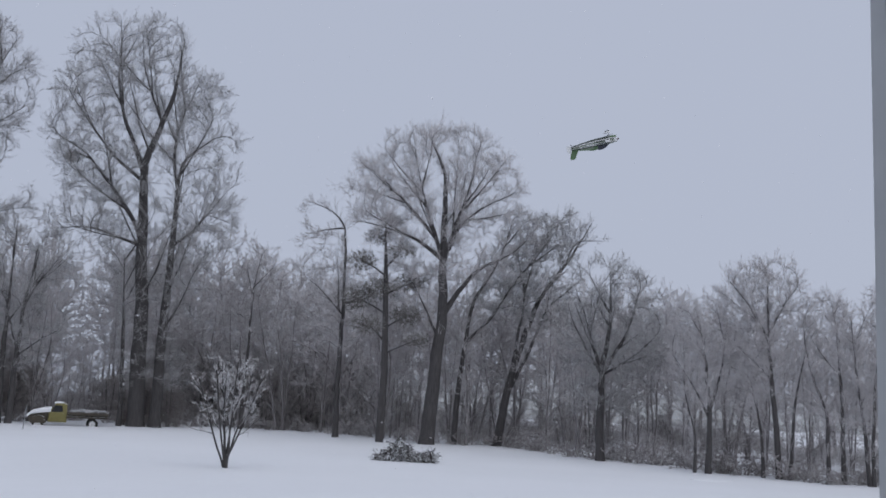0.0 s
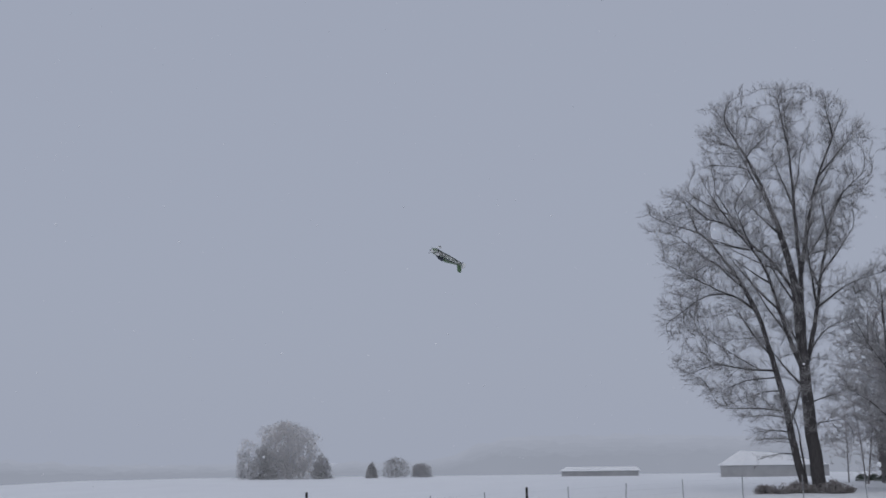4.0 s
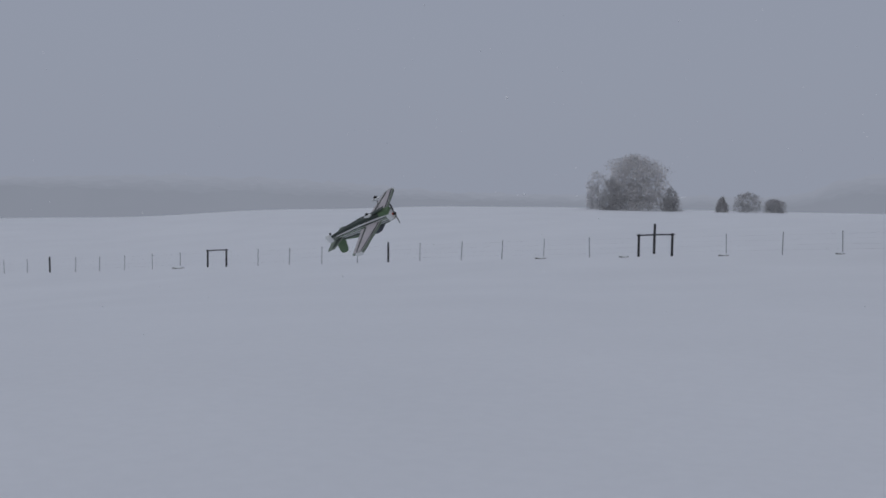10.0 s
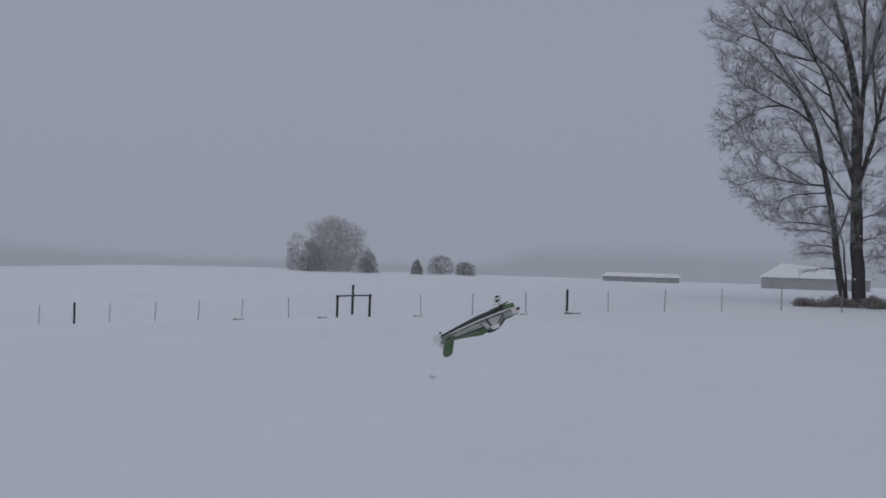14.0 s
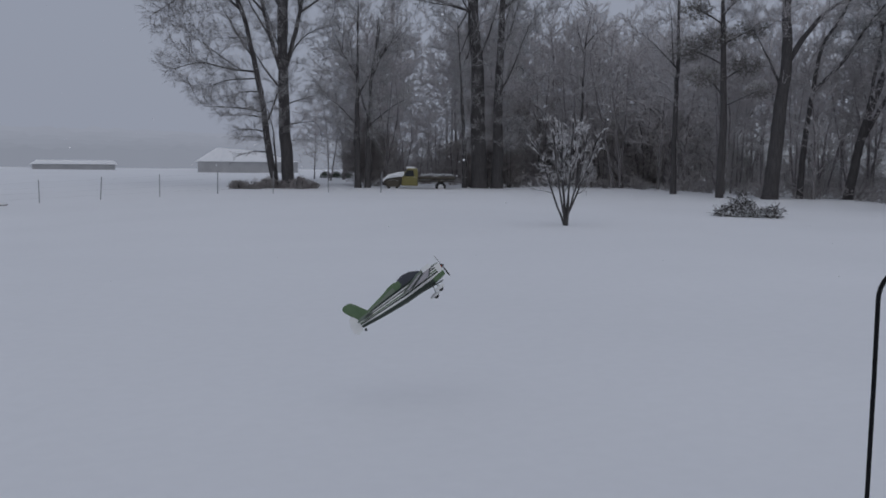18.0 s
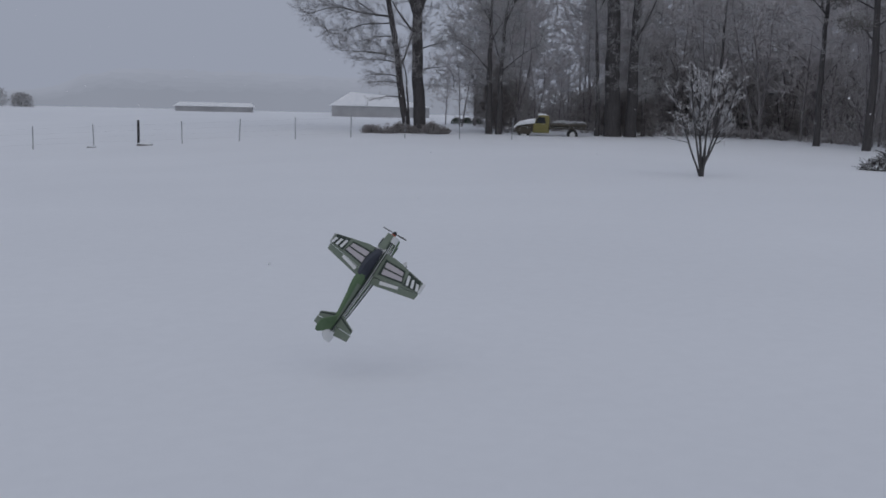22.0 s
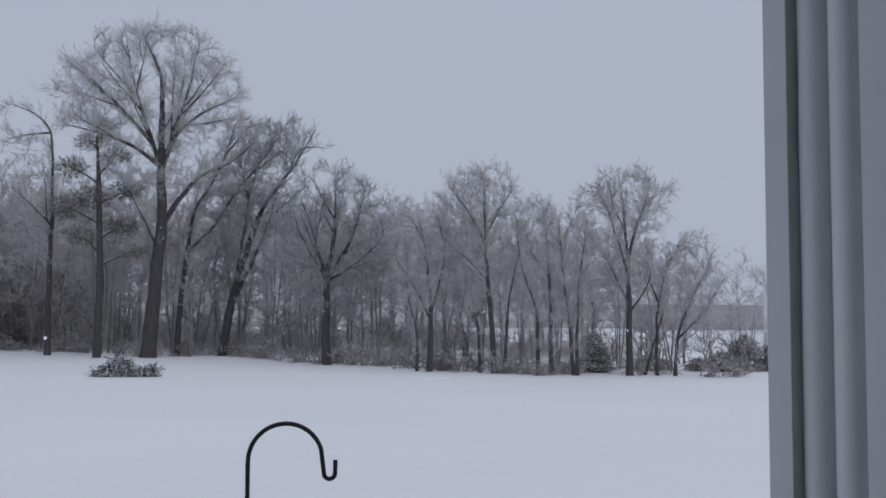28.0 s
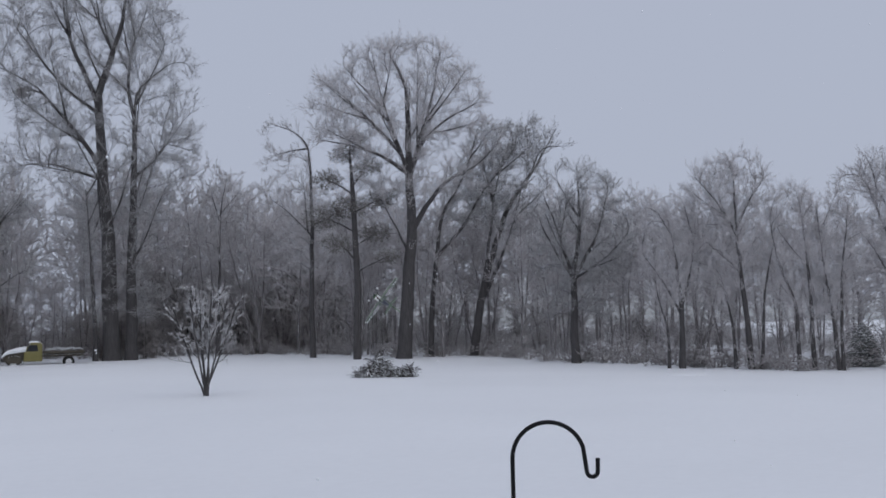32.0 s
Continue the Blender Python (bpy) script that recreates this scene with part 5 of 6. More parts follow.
# ---------------------------------------------------------------- brick building
def brick_building():
    """Origin at its nearest corner; x along the front to the other corner, y into the depth."""
    x, y, d = place(46.93, -5.06)
    turn = 27.0
    w = metres(d, 4.37) / math.cos(radians(turn)) * 0.985
    wall, rise = metres(d, 1.95), metres(d, 1.72)
    deep = w * 0.67
    m = pose(x, y, ground(x, y) - 0.1, 0, 0, 45 + turn)
    b = thing("brick_building", m, "small brick outbuilding under a thick snowy gable roof", "building")
    part("wall", box(w, deep, wall + 0.6, (w / 2, deep / 2, wall / 2 - 0.3)), MORTAR, b)
    gable = prism([(-deep / 2, 0), (deep / 2, 0), (0, rise)], w - 0.02)
    part("gable", gable, BRICK, b, "brick gable", Matrix.Translation((w / 2, deep / 2, wall)) @ pose(0, 0, 0, 0, 0, 90))
    over, thick = 0.35, 0.24
    ang = math.degrees(math.atan2(rise, deep / 2))
    run = math.hypot(deep / 2 + over, rise * (1 + 2 * over / deep))
    for s in (-1, 1):
        part("roof_slope", box(w + 2 * over, run, thick, (0, 0, 0), 0.06), CAP, b, "roof slope under smooth snow",
             Matrix.Translation((w / 2, deep / 2 + s * (deep / 4 + over / 2), wall + rise / 2 - over * rise / deep + thick * 0.55)) @ pose(0, 0, 0, -s * ang))
    part("fascia", box(w + 0.6, 0.05, 0.2, (w / 2, -over - 0.02, wall - 0.3), 0.01), TRIM, b, "pale fascia board")
    brick_w, brick_h = w / 22, wall / 13
    unit = data(box(brick_w * 0.94, 0.05, brick_h * 0.84, (0, 0, 0), 0.006), BRICK)
    for r in range(13):
        for c in range(22):
            half = brick_w / 2 if r % 2 and c < 21 else 0
            part("brick", unit, None, b, m=Matrix.Translation((brick_w * (c + 0.5) + half, -0.018, brick_h * (r + 0.5) + 0.02)))
    # gable end: white boarded wall, pale door, dark windows, barge boards
    for i in range(9):
        part("siding", box(0.03, deep - 0.04, wall / 9 - 0.02, (-0.012, deep / 2, wall * (i + 0.5) / 9), 0.004), TRIM, b, "white siding board")
    part("door", box(0.06, 1.5, 2.1, (-0.03, deep * 0.3, 1.1), 0.02), TRIM, b, "pale boarded door")
    part("door_frame", box(0.05, 1.7, 0.12, (-0.035, deep * 0.3, 2.22), 0.01), TRIM, b)
    for yy in (deep * 0.62, deep * 0.84):
        part("window", box(0.06, 0.55, 1.5, (-0.03, yy, wall * 0.6), 0.02), DARKGLASS, b, "tall dark window")
    for yy in (deep * 0.12, deep * 0.5):
        part("porch_post", box(0.14, 0.14, 2.3, (-0.9, yy, 1.1), 0.02), TRIM, b)
    part("barge_board", pipe([(-over - 0.02, -over, wall - 0.25), (-over - 0.02, deep / 2, wall + rise + 0.02), (-over - 0.02, deep + over, wall - 0.25)], 0.09, 4), TRIM, b, "pale barge boards")
    for px, tall, wd in ((w * 0.15, 1.25, 0.8), (w * 0.3, 0.5, 1.4), (w * 0.45, 0.35, 1.8), (w * 0.72, 1.1, 0.4), (w * 0.68, 0.5, 0.9)):
        gx, gy, _ = (m @ Vector((px, -0.75, 0)))
        o = thing("covered_board", pose(gx, gy, ground(gx, gy), 0, 0, 45 + turn), "snow-covered board leaning at the brick wall", "board", "boards along the brick wall")
        bm = box(wd, 0.5, tall, (0, 0, tall / 2), 0.08)
        for v in bm.verts:
            v.co += Vector((noise.noise(v.co * 3), noise.noise(v.co * 3 + Vector((5, 0, 0))), 0)) * 0.12
        part("board", bm, STONE, o)
        part("snow_cap", box(wd * 1.1, 0.6, 0.16, (0, 0, tall + 0.04), 0.07), CAP, o, "snow on top", flat=False)
    pickup(pose(*stand(48.4, d - 2.5), 0, 0, 45 - 5), "white pickup truck parked beside the brick building", WHITEPAINT, CAP, metres(d, 0.92) / 1.85)


def wheel(parent, x, y, r=0.37, w=0.24):
    t = part("wheel", pipe([(0, -w / 2, 0), (0, w / 2, 0)], r, 20), RUBBER, parent, m=pose(x, y, r))
    part("rim", pipe([(0, -w / 2 - 0.012, 0), (0, w / 2 + 0.012, 0)], r * 0.55, 14), CHROME, t)
    return t


def pickup(m, label, paint, top, s=1.0):
    """A pickup: x forward."""
    p = thing("pickup_truck", m @ Matrix.Scale(s, 4), label, "truck")
    part("body", prism([(-2.6, 0.5), (-2.6, 1.05), (0.25, 1.05), (1.1, 1.08), (2.5, 0.98), (2.65, 0.75), (2.6, 0.45)], 1.8, 0.05), paint, p)
    part("cab", prism([(-0.75, 1.0), (-0.6, 1.72), (-0.35, 1.8), (0.55, 1.8), (0.75, 1.72), (1.25, 1.05)], 1.62, 0.05), paint, p)
    part("windshield", prism([(0.78, 1.66), (0.84, 1.66), (1.26, 1.12), (1.2, 1.12)], 1.45), DARKGLASS, p, "dark windscreen")
    for y in (-0.815, 0.815):
        part("side_window", prism([(-0.55, 1.12), (-0.48, 1.66), (0.6, 1.66), (1.0, 1.12)], 0.03), DARKGLASS, p, "dark side window", pose(0, y, 0))
        for x in (-1.65, 1.75):
            wheel(p, x, y * 0.98)
        part("headlight", box(0.06, 0.34, 0.18, (2.62, y * 0.8, 0.86), 0.02), CHROME, p, "clear headlight")
    part("bed", box(1.7, 1.5, 0.1, (-1.65, 0, 1.06), 0.04), top, p, "snow lying in the bed")
    part("hood_snow", box(1.25, 1.5, 0.1, (1.85, 0, 1.08), 0.045), top, p, "snow on the hood", flat=False)
    part("roof_snow", box(1.2, 1.45, 0.12, (0.1, 0, 1.84), 0.055), top, p, "snow on the roof", flat=False)
    part("bumper", box(0.12, 1.75, 0.16, (2.68, 0, 0.55), 0.04), CHROME, p, "chrome bumper")
    return p


brick_building()


def round_mound(bm, at, r, squash, seed):
    own = bmesh.new()
    bmesh.ops.create_icosphere(own, subdivisions=3, radius=1)
    for v in own.verts:
        q = v.co * 1.0
        v.co = Vector((q.x * r, q.y * r, q.z * r * squash)) * (1 + 0.22 * noise.noise(q * 2.5 + Vector((seed, 0, 0)))) + Vector(at)
    merge(bm, own)


def yellow_truck():
    x, y, d = place(-33.6, -1.95)
    k = metres(d, 3.85) / 5.6
    m = pose(x, y, ground(x, y) - 0.22, 0, 0, -33.6 + 180) @ Matrix.Scale(k, 4)
    t = thing("flatbed_truck", m, "old yellow flatbed truck with a snow-covered hood", "truck")
    part("hood", prism([(1.35, 0.55), (1.35, 1.25), (2.55, 1.12), (2.75, 0.95), (2.75, 0.55)], 1.5, 0.07), RUST, t, "rounded dark hood")
    part("hood_snow", prism([(1.2, 1.24), (1.15, 1.62), (1.7, 1.56), (2.5, 1.34), (2.86, 1.0), (2.84, 0.8), (2.55, 1.1)], 1.66, 0.05), CAP, t, "thick snow on the hood", flat=False)
    part("cab", prism([(0.05, 0.5), (0.05, 1.78), (0.2, 1.92), (0.85, 1.92), (1.3, 1.3), (1.38, 0.5)], 1.6, 0.06), YELLOW, t, "faded yellow cab")
    for yy in (-0.81, 0.81):
        part("door", prism([(0.3, 0.62), (0.3, 1.2), (1.25, 1.2), (1.25, 0.62)], 0.03, 0.01), YELLOW, t, "yellow door", pose(0, yy, 0))
        part("side_window", prism([(0.34, 1.26), (0.42, 1.74), (0.95, 1.74), (1.2, 1.26)], 0.03), DARKGLASS, t, "dark side window", pose(0, yy, 0))
        part("fender", prism([(1.5, 0.4), (1.55, 0.85), (2.0, 1.0), (2.5, 0.85), (2.6, 0.4)], 0.3, 0.05), RUST, t, "dark front fender", pose(0, yy * 0.95, 0))
    part("flatbed", box(3.0, 1.9, 0.14, (-1.4, 0, 0.9), 0.03), RUST, t, "rusty flatbed deck")
    for i in range(6):
        for yy in (-0.92, 0.92):
            part("stake", box(0.07, 0.06, 0.4, (-0.1 - 0.53 * i, yy, 1.12), 0.01), RUST, t)
    for z in (1.16,):
        for yy in (-0.97, 0.97):
            part("side_board", box(2.9, 0.04, 0.2, (-1.45, yy, z), 0.01), RUST, t)
    load = bmesh.new()
    for i in range(5):
        round_mound(load, (-0.5 - 0.5 * i, 0.2 * (-1) ** i, 1.15), 0.5 + 0.08 * (i % 2), 0.6, i * 2.3)
    part("load", load, BARK, t, "dark scrap heaped on the bed", flat=False)
    part("roof_snow", prism([(0.28, 1.88), (0.36, 2.02), (0.95, 2.02), (1.05, 1.88)], 1.5, 0.05), CAP, t, "snow on the cab roof", flat=False)
    for yy in (-0.75, 0.75):
        for xx in (2.05, -1.8):
            wheel(t, xx, yy, 0.42, 0.22)


def field_edge():
    yellow_truck()
    # dark row of rounded shrubs behind the fence
    for i in range(3):
        m, d = on(-28.45 - 0.55 * i, -1.42)
        o = thing("round_shrub", m, "dark clipped shrub with snow on its top", "bush", "shrubs behind the fence")
        rng = np.random.default_rng(50 + i)
        n = 260
        v = rng.normal(0, 1, (n, 3))
        v /= np.linalg.norm(v, axis=1, keepdims=True)
        v[:, 2] = np.abs(v[:, 2])
        r = metres(d, 0.36)
        p = polylines(rng, v * r * 0.5 * (1, 1, 1.0), v, np.full(n, r * 0.55), 4, 0.25, 0.05)
        part("foliage", quad_mesh([tubes(p, np.full((n, 1), r * 0.085) * np.array([[1, 1.2, 1, 0.2]]), 4)], NEEDLE, False), None, o)
    # low barn on the crest
    d = 176.0
    wide = metres(d, 4.12)
    p = stand(-15.16, d)
    b = thing("low_barn", pose(p.x, p.y, p.z - 0.15, 0, 0, -15), "long low barn with a snowy roof at the field's far side", "barn")
    part("wall", box(wide, 6, 1.3, (0, 3, 0.55), 0.03), HAZEDMETAL, b)
    part("roof", prism([(-wide / 2 - 0.4, 1.0), (-wide / 2 + 0.6, 1.62), (wide / 2 - 0.2, 1.62), (wide / 2 + 0.4, 1.0)], 6.8, 0.08), CAP, b, "snow-covered roof", pose(0, 3, 0))
    for i in range(9):
        part("bay_post", box(0.14, 0.1, 1.2, (-wide / 2 + 0.6 + (wide - 1.2) * i / 8, -0.06, 0.5), 0.01), HAZEDMETAL, b)
    # pale shed behind the big tree
    d = 150.0
    wide = metres(d, 5.4)
    p = stand(-24.2, d)
    s = thing("pale_shed", pose(p.x, p.y, p.z - 0.4, 0, 0, -24), "pale metal shed with a snowy hipped roof", "shed")
    part("wall", box(wide, 8, 2.3, (0, 4, 0.9), 0.03), HAZEDMETAL, s)
    part("roof", prism([(-wide / 2 - 0.4, 1.95), (-wide / 2 + 2.7, 3.95), (-wide / 2 + 7.5, 3.6), (wide / 2 + 0.4, 1.95)], 8.6, 0.1), CAP, s, "snow-covered roof", pose(0, 4, 0))
    for i in range(14):
        part("wall_rib", box(0.08, 0.05, 1.9, (-wide / 2 + 0.5 + (wide - 1) * i / 13, -0.03, 0.9), 0.01), HAZEDMETAL, s)
    # long building far off beyond the trees
    d = 182.0
    wide = metres(d, 6.9)
    high = 2.4 + metres(d, 0.72)
    p = stand(-82.65, d)
    f = thing("far_building", pose(p.x, p.y, p.z - 0.3, 0, 0, -82.65), "long pale building with a snowy roof beyond the trees", "building")
    high -= p.z - 0.3
    part("wall", box(wide, 9, high, (0, 4.5, high / 2), 0.03), HAZEDMETAL, f)
    part("roof", prism([(-wide / 2 - 0.4, high), (-wide / 2 + 1.0, high + 0.45), (wide / 2 - 1.0, high + 0.45), (wide / 2 + 0.4, high)], 9.8, 0.08), CAP, f, "snow-covered roof", pose(0, 4.5, 0))
    # a half-buried track across the lawn
    for i, (az, el) in enumerate(((-68.7, -3.35), (-68.1, -3.38), (-67.6, -3.36))):
        m, _ = on(az, el)
        bm = bmesh.new()
        round_mound(bm, (0, 0, -0.02), 0.5, 0.14, i * 2.0)
        tagged(part("snow_lump", bm, SNOW, None, "", m, False), "low lump in the snow of the lawn", "snow", "lumps in the snow")


field_edge()


# ---------------------------------------------------------------- crook in the lawn
def shepherds_crook():
    d = 4.0
    a = radians(-58.6)
    x, y = -math.sin(a) * d, math.cos(a) * d
    top = 2.4 - d * math.tan(radians(5.25))
    r = d * math.tan(radians(3.98)) / 2
    c = top - r
    g = ground(x, y)
    h = thing("shepherds_crook", pose(x, y, g, 0, 0, -60.5), "black iron shepherd's crook standing in the snow", "garden hook")
    path = [(-0.012, 0, -0.15), (-0.006, 0, 0.8), (0, 0, c - g - 0.3), (0, 0, c - g - 0.05)]
    part("pole", pipe(path, 0.0085, 10), IRON, h)
    arc = [(0, 0, c - g - 0.06)] + [(r - r * math.cos(t), 0, c - g + r * math.sin(t)) for t in [math.pi * i / 20 for i in range(19)]]
    k = arc[-1]
    q = r * 0.15
    tail = [(k[0] + 0.004, 0, k[2] - 0.03), (k[0] + 0.012, 0, k[2] - 0.092)]
    e = tail[-1]
    curl = [(e[0] + q - q * math.cos(t), 0, e[2] - q * math.sin(t)) for t in [math.pi * i / 10 for i in range(11)]]
    curl.append((curl[-1][0] + 0.001, 0, curl[-1][2] + 0.05))
    part("hook", pipe(arc + tail + curl, 0.0085, 10), IRON, h)
    return h


shepherds_crook()


# ---------------------------------------------------------------- patio door and room
def door_and_room():
    spin = pose(0, 0, 0, 0, 0, -30)
    # in the door's own axes: x along the wall, y outward; the eye is at the origin
    floor_z, head = 0.62, 2.4 + 0.456
    left, right, face = -1.635, 0.50, 0.331

    def at(x, y, z=0.0):
        return spin @ Matrix.Translation((x, y, z))

    def profile(side):
        """Section of a jamb with sliding tracks: (out from the opening, depth inward)."""
        pts = [(0.0, 0.0), (0.0, -0.0125), (0.007, -0.0135)]
        y = -0.0135
        for kind in ("rib", "rib", "flat", "rib", "rib", "flat", "rib", "rib"):
            if kind == "rib":
                for i in range(9):
                    a = math.pi * i / 8
                    pts.append((0.009 - 0.006 * math.sin(a), y - 0.0082 + 0.0078 * math.cos(a)))
                y -= 0.0164
            else:
                pts += [(0.009, y - 0.0005), (0.004, y - 0.0015), (0.004, y - 0.0185), (0.009, y - 0.0195)]
                y -= 0.02
        pts += [(0.0, y - 0.004), (0.0, y - 0.02), (0.09, y - 0.02), (0.09, 0.0)]
        return [(side * a, b) for a, b in pts]

    frame_ob = tagged(thing("patio_door", spin, "open white vinyl patio door frame with grooved tracks", "door"), kind="structure")
    for name, x, side in (("jamb", right, 1), ("jamb", left, -1)):
        bm = bmesh.new()
        low = [bm.verts.new((x + a, face + b, floor_z)) for a, b in profile(side)]
        high = [bm.verts.new((x + a, face + b, head)) for a, b in profile(side)]
        k = len(low)
        for i in range(k):
            bm.faces.new((low[i], low[(i + 1) % k], high[(i + 1) % k], high[i]))
        jamb = part(name, bm, VINYL, frame_ob, "white vinyl jamb with grooved tracks", None, False)
        jamb.data.set_sharp_from_angle(angle=radians(38))
    span = right - left
    part("head", box(span + 0.18, 0.2, 0.09, ((left + right) / 2, face - 0.1, head + 0.045), 0.004), VINYL, frame_ob)
    part("sill", box(span + 0.18, 0.2, 0.05, ((left + right) / 2, face - 0.1, floor_z - 0.025), 0.004), VINYL, frame_ob)

    def wall(name, x0, x1, y0, y1, z0, z1, mat, label, cat="wall"):
        bm = box(x1 - x0, y1 - y0, z1 - z0, ((x0 + x1) / 2, (y0 + y1) / 2, (z0 + z1) / 2))
        tagged(part(name, bm, mat, None, "", spin), label, cat, kind="structure")

    out, back = face - 0.002, face - 0.2
    wall("wall_left", -3.2, left - 0.092, back, out, -0.3, 3.1, VINYL, "white wall beside the patio door")
    wall("wall_right", right + 0.092, 2.0, back, out, -0.3, 3.1, VINYL, "white wall beside the patio door")
    wall("wall_top", left - 0.092, right + 0.092, back, out, head + 0.092, 3.1, VINYL, "white wall over the patio door")
    wall("wall_base", left - 0.092, right + 0.092, back, out, -0.3, floor_z - 0.052, VINYL, "white wall under the patio door")
    wall("floor", -3.2, 2.0, -3.4, back - 0.002, floor_z - 0.2, floor_z - 0.05, FLOORWOOD, "wooden floor inside the patio door", "floor")
    wall("ceiling", -3.2, 2.0, -3.4, back - 0.002, 3.0, 3.1, PLASTER, "plain ceiling", "ceiling")
    wall("wall_back", -3.2, 2.0, -3.5, -3.402, floor_z - 0.2, 3.1, PLASTER, "plain room wall")
    wall("wall_side_a", -3.3, -3.202, -3.5, back - 0.002, floor_z - 0.2, 3.1, PLASTER, "plain room wall")
    wall("wall_side_b", 2.002, 2.1, -3.5, back - 0.002, floor_z - 0.2, 3.1, PLASTER, "plain room wall")


door_and_room()


# ---------------------------------------------------------------- model aeroplane
def loft(sections):
    """A hull through rectangular sections (x, low, high, half width at low, half width at high)."""
    bm = bmesh.new()
    rings = []
    for x, lo, hi, wl, wh in sections:
        mid = (lo + hi) / 2
        rings.append([bm.verts.new(p) for p in ((x, -wl, lo), (x, wl, lo), (x, (wl + wh) / 2 * 1.06, mid), (x, wh, hi), (x, -wh, hi), (x, -(wl + wh) / 2 * 1.06, mid))])
    for a, b in zip(rings, rings[1:]):
        for i in range(6):
            j = (i + 1) % 6
            bm.faces.new((a[i], a[j], b[j], b[i]))
    bm.faces.new(rings[0])
    bm.faces.new(rings[-1][::-1])
    return bm


def slab(outline, thick, z=0.0, bevel=0.004):
    """A flat panel from an outline in x, y."""
    bm = bmesh.new()
    low = [bm.verts.new((x, y, z - thick / 2)) for x, y in outline]
    high = [bm.verts.new((x, y, z + thick / 2)) for x, y in outline]
    n = len(outline)
    bm.faces.new(low[::-1])
    bm.faces.new(high)
    for i in range(n):
        bm.faces.new((low[i], low[(i + 1) % n], high[(i + 1) % n], high[i]))
    if bevel:
        bmesh.ops.bevel(bm, geom=bm.edges[:], offset=bevel, segments=1, affect="EDGES")
    return bm


def aeroplane():
    """Foam stunt aeroplane, x forward, y to its left, z up."""
    a = thing("model_aeroplane", pose(0, 15, 3), "green and white foam stunt model aeroplane in flight", "aeroplane")
    # hull in three bands
    part("belly", loft([(0.345, -0.085, -0.05, 0.035, 0.046), (0.2, -0.098, -0.058, 0.04, 0.05), (-0.1, -0.092, -0.055, 0.04, 0.047), (-0.4, -0.06, -0.032, 0.026, 0.032), (-0.61, -0.03, -0.008, 0.012, 0.015)]),
         FOAM_DARK, a, "dark green belly band")
    part("belly_pan", slab([(0.3, -0.03), (0.3, 0.03), (-0.1, 0.034), (-0.4, 0.022), (-0.6, 0.008), (-0.6, -0.008), (-0.4, -0.022), (-0.1, -0.034)], 0.006, 0, 0), FOAM_DARK, a, "dark belly underside", pose(0, 0, -0.098, 0, 7, 0) @ Matrix.Translation((0.0, 0, 0.012)))
    part("nose_chin", loft([(0.352, -0.088, -0.046, 0.036, 0.047), (0.22, -0.1005, -0.056, 0.041, 0.0515)]), FOAM_GREEN, a, "green chin")
    part("side_band", loft([(0.36, -0.05, 0.038, 0.045, 0.042), (0.2, -0.057, 0.05, 0.05, 0.05), (-0.1, -0.055, 0.052, 0.047, 0.047), (-0.4, -0.032, 0.05, 0.032, 0.031), (-0.62, -0.008, 0.042, 0.014, 0.013)]),
         FOAM_WHITE, a, "white fuselage sides")
    for name, mat, label, rows in (("stripe", FOAM_DARK, "dark lower stripe", ((-0.035, -0.02), (-0.036, -0.02), (-0.015, -0.004), (0.0, 0.008))),
                                   ("stripe", FOAM_GREEN, "green middle stripe", ((-0.012, 0.0), (-0.012, 0.0), (0.0, 0.010), (0.012, 0.019))),
                                   ("thin_stripe", FOAM_DARK, "thin dark stripe", ((0.014, 0.024), (0.016, 0.026), (0.022, 0.031), (0.027, 0.034))),
                                   ("upper_stripe", FOAM_DARK, "dark upper stripe", ((0.036, 0.047), (0.041, 0.053), (0.041, 0.050), (0.038, 0.043)))):
        part(name, loft([(x, lo, hi, w, w * 0.99) for (x, w), (lo, hi) in zip(((0.3, 0.0525), (-0.1, 0.0518), (-0.4, 0.0352), (-0.61, 0.0168)), rows)]), mat, a, label)
    part("turtledeck", loft([(-0.04, 0.05, 0.120, 0.038, 0.022), (-0.12, 0.052, 0.142, 0.037, 0.020), (-0.19, 0.052, 0.136, 0.034, 0.018), (-0.25, 0.052, 0.118, 0.031, 0.015), (-0.48, 0.048, 0.078, 0.019, 0.008), (-0.6, 0.042, 0.055, 0.01, 0.006)]),
         FOAM_GREEN, a, "green rounded turtledeck")
    part("deck_flash", loft([(-0.15, 0.053, 0.11, 0.0372, 0.027), (-0.3, 0.052, 0.085, 0.0295, 0.021), (-0.5, 0.048, 0.062, 0.0190, 0.014)]), FOAM_WING, a, "pale green flash on the turtledeck")
    part("canopy", loft([(0.2, 0.049, 0.058, 0.036, 0.024), (0.15, 0.05, 0.098, 0.038, 0.022), (0.08, 0.05, 0.14, 0.039, 0.020), (0.0, 0.05, 0.154, 0.0395, 0.018), (-0.06, 0.05, 0.146, 0.039, 0.016), (-0.09, 0.05, 0.12, 0.0385, 0.016)]), FOAM_GREY, a, "dark grey canopy")
    for y in (-1, 1):
        part("back_line", pipe([(0.2, y * 0.05, 0.054), (-0.1, y * 0.047, 0.056), (-0.4, y * 0.031, 0.053), (-0.6, y * 0.013, 0.045)], 0.006, 6), FOAM_DARK, a, "dark edge line")
    part("cowl_top", loft([(0.362, 0.037, 0.05, 0.034, 0.024), (0.21, 0.05, 0.068, 0.038, 0.026)]), FOAM_WING, a, "grey-green cowl top")
    part("motor_mount", pipe([(0.358, 0, 0), (0.374, 0, 0)], 0.018, 12), RED, a, "red motor mount")
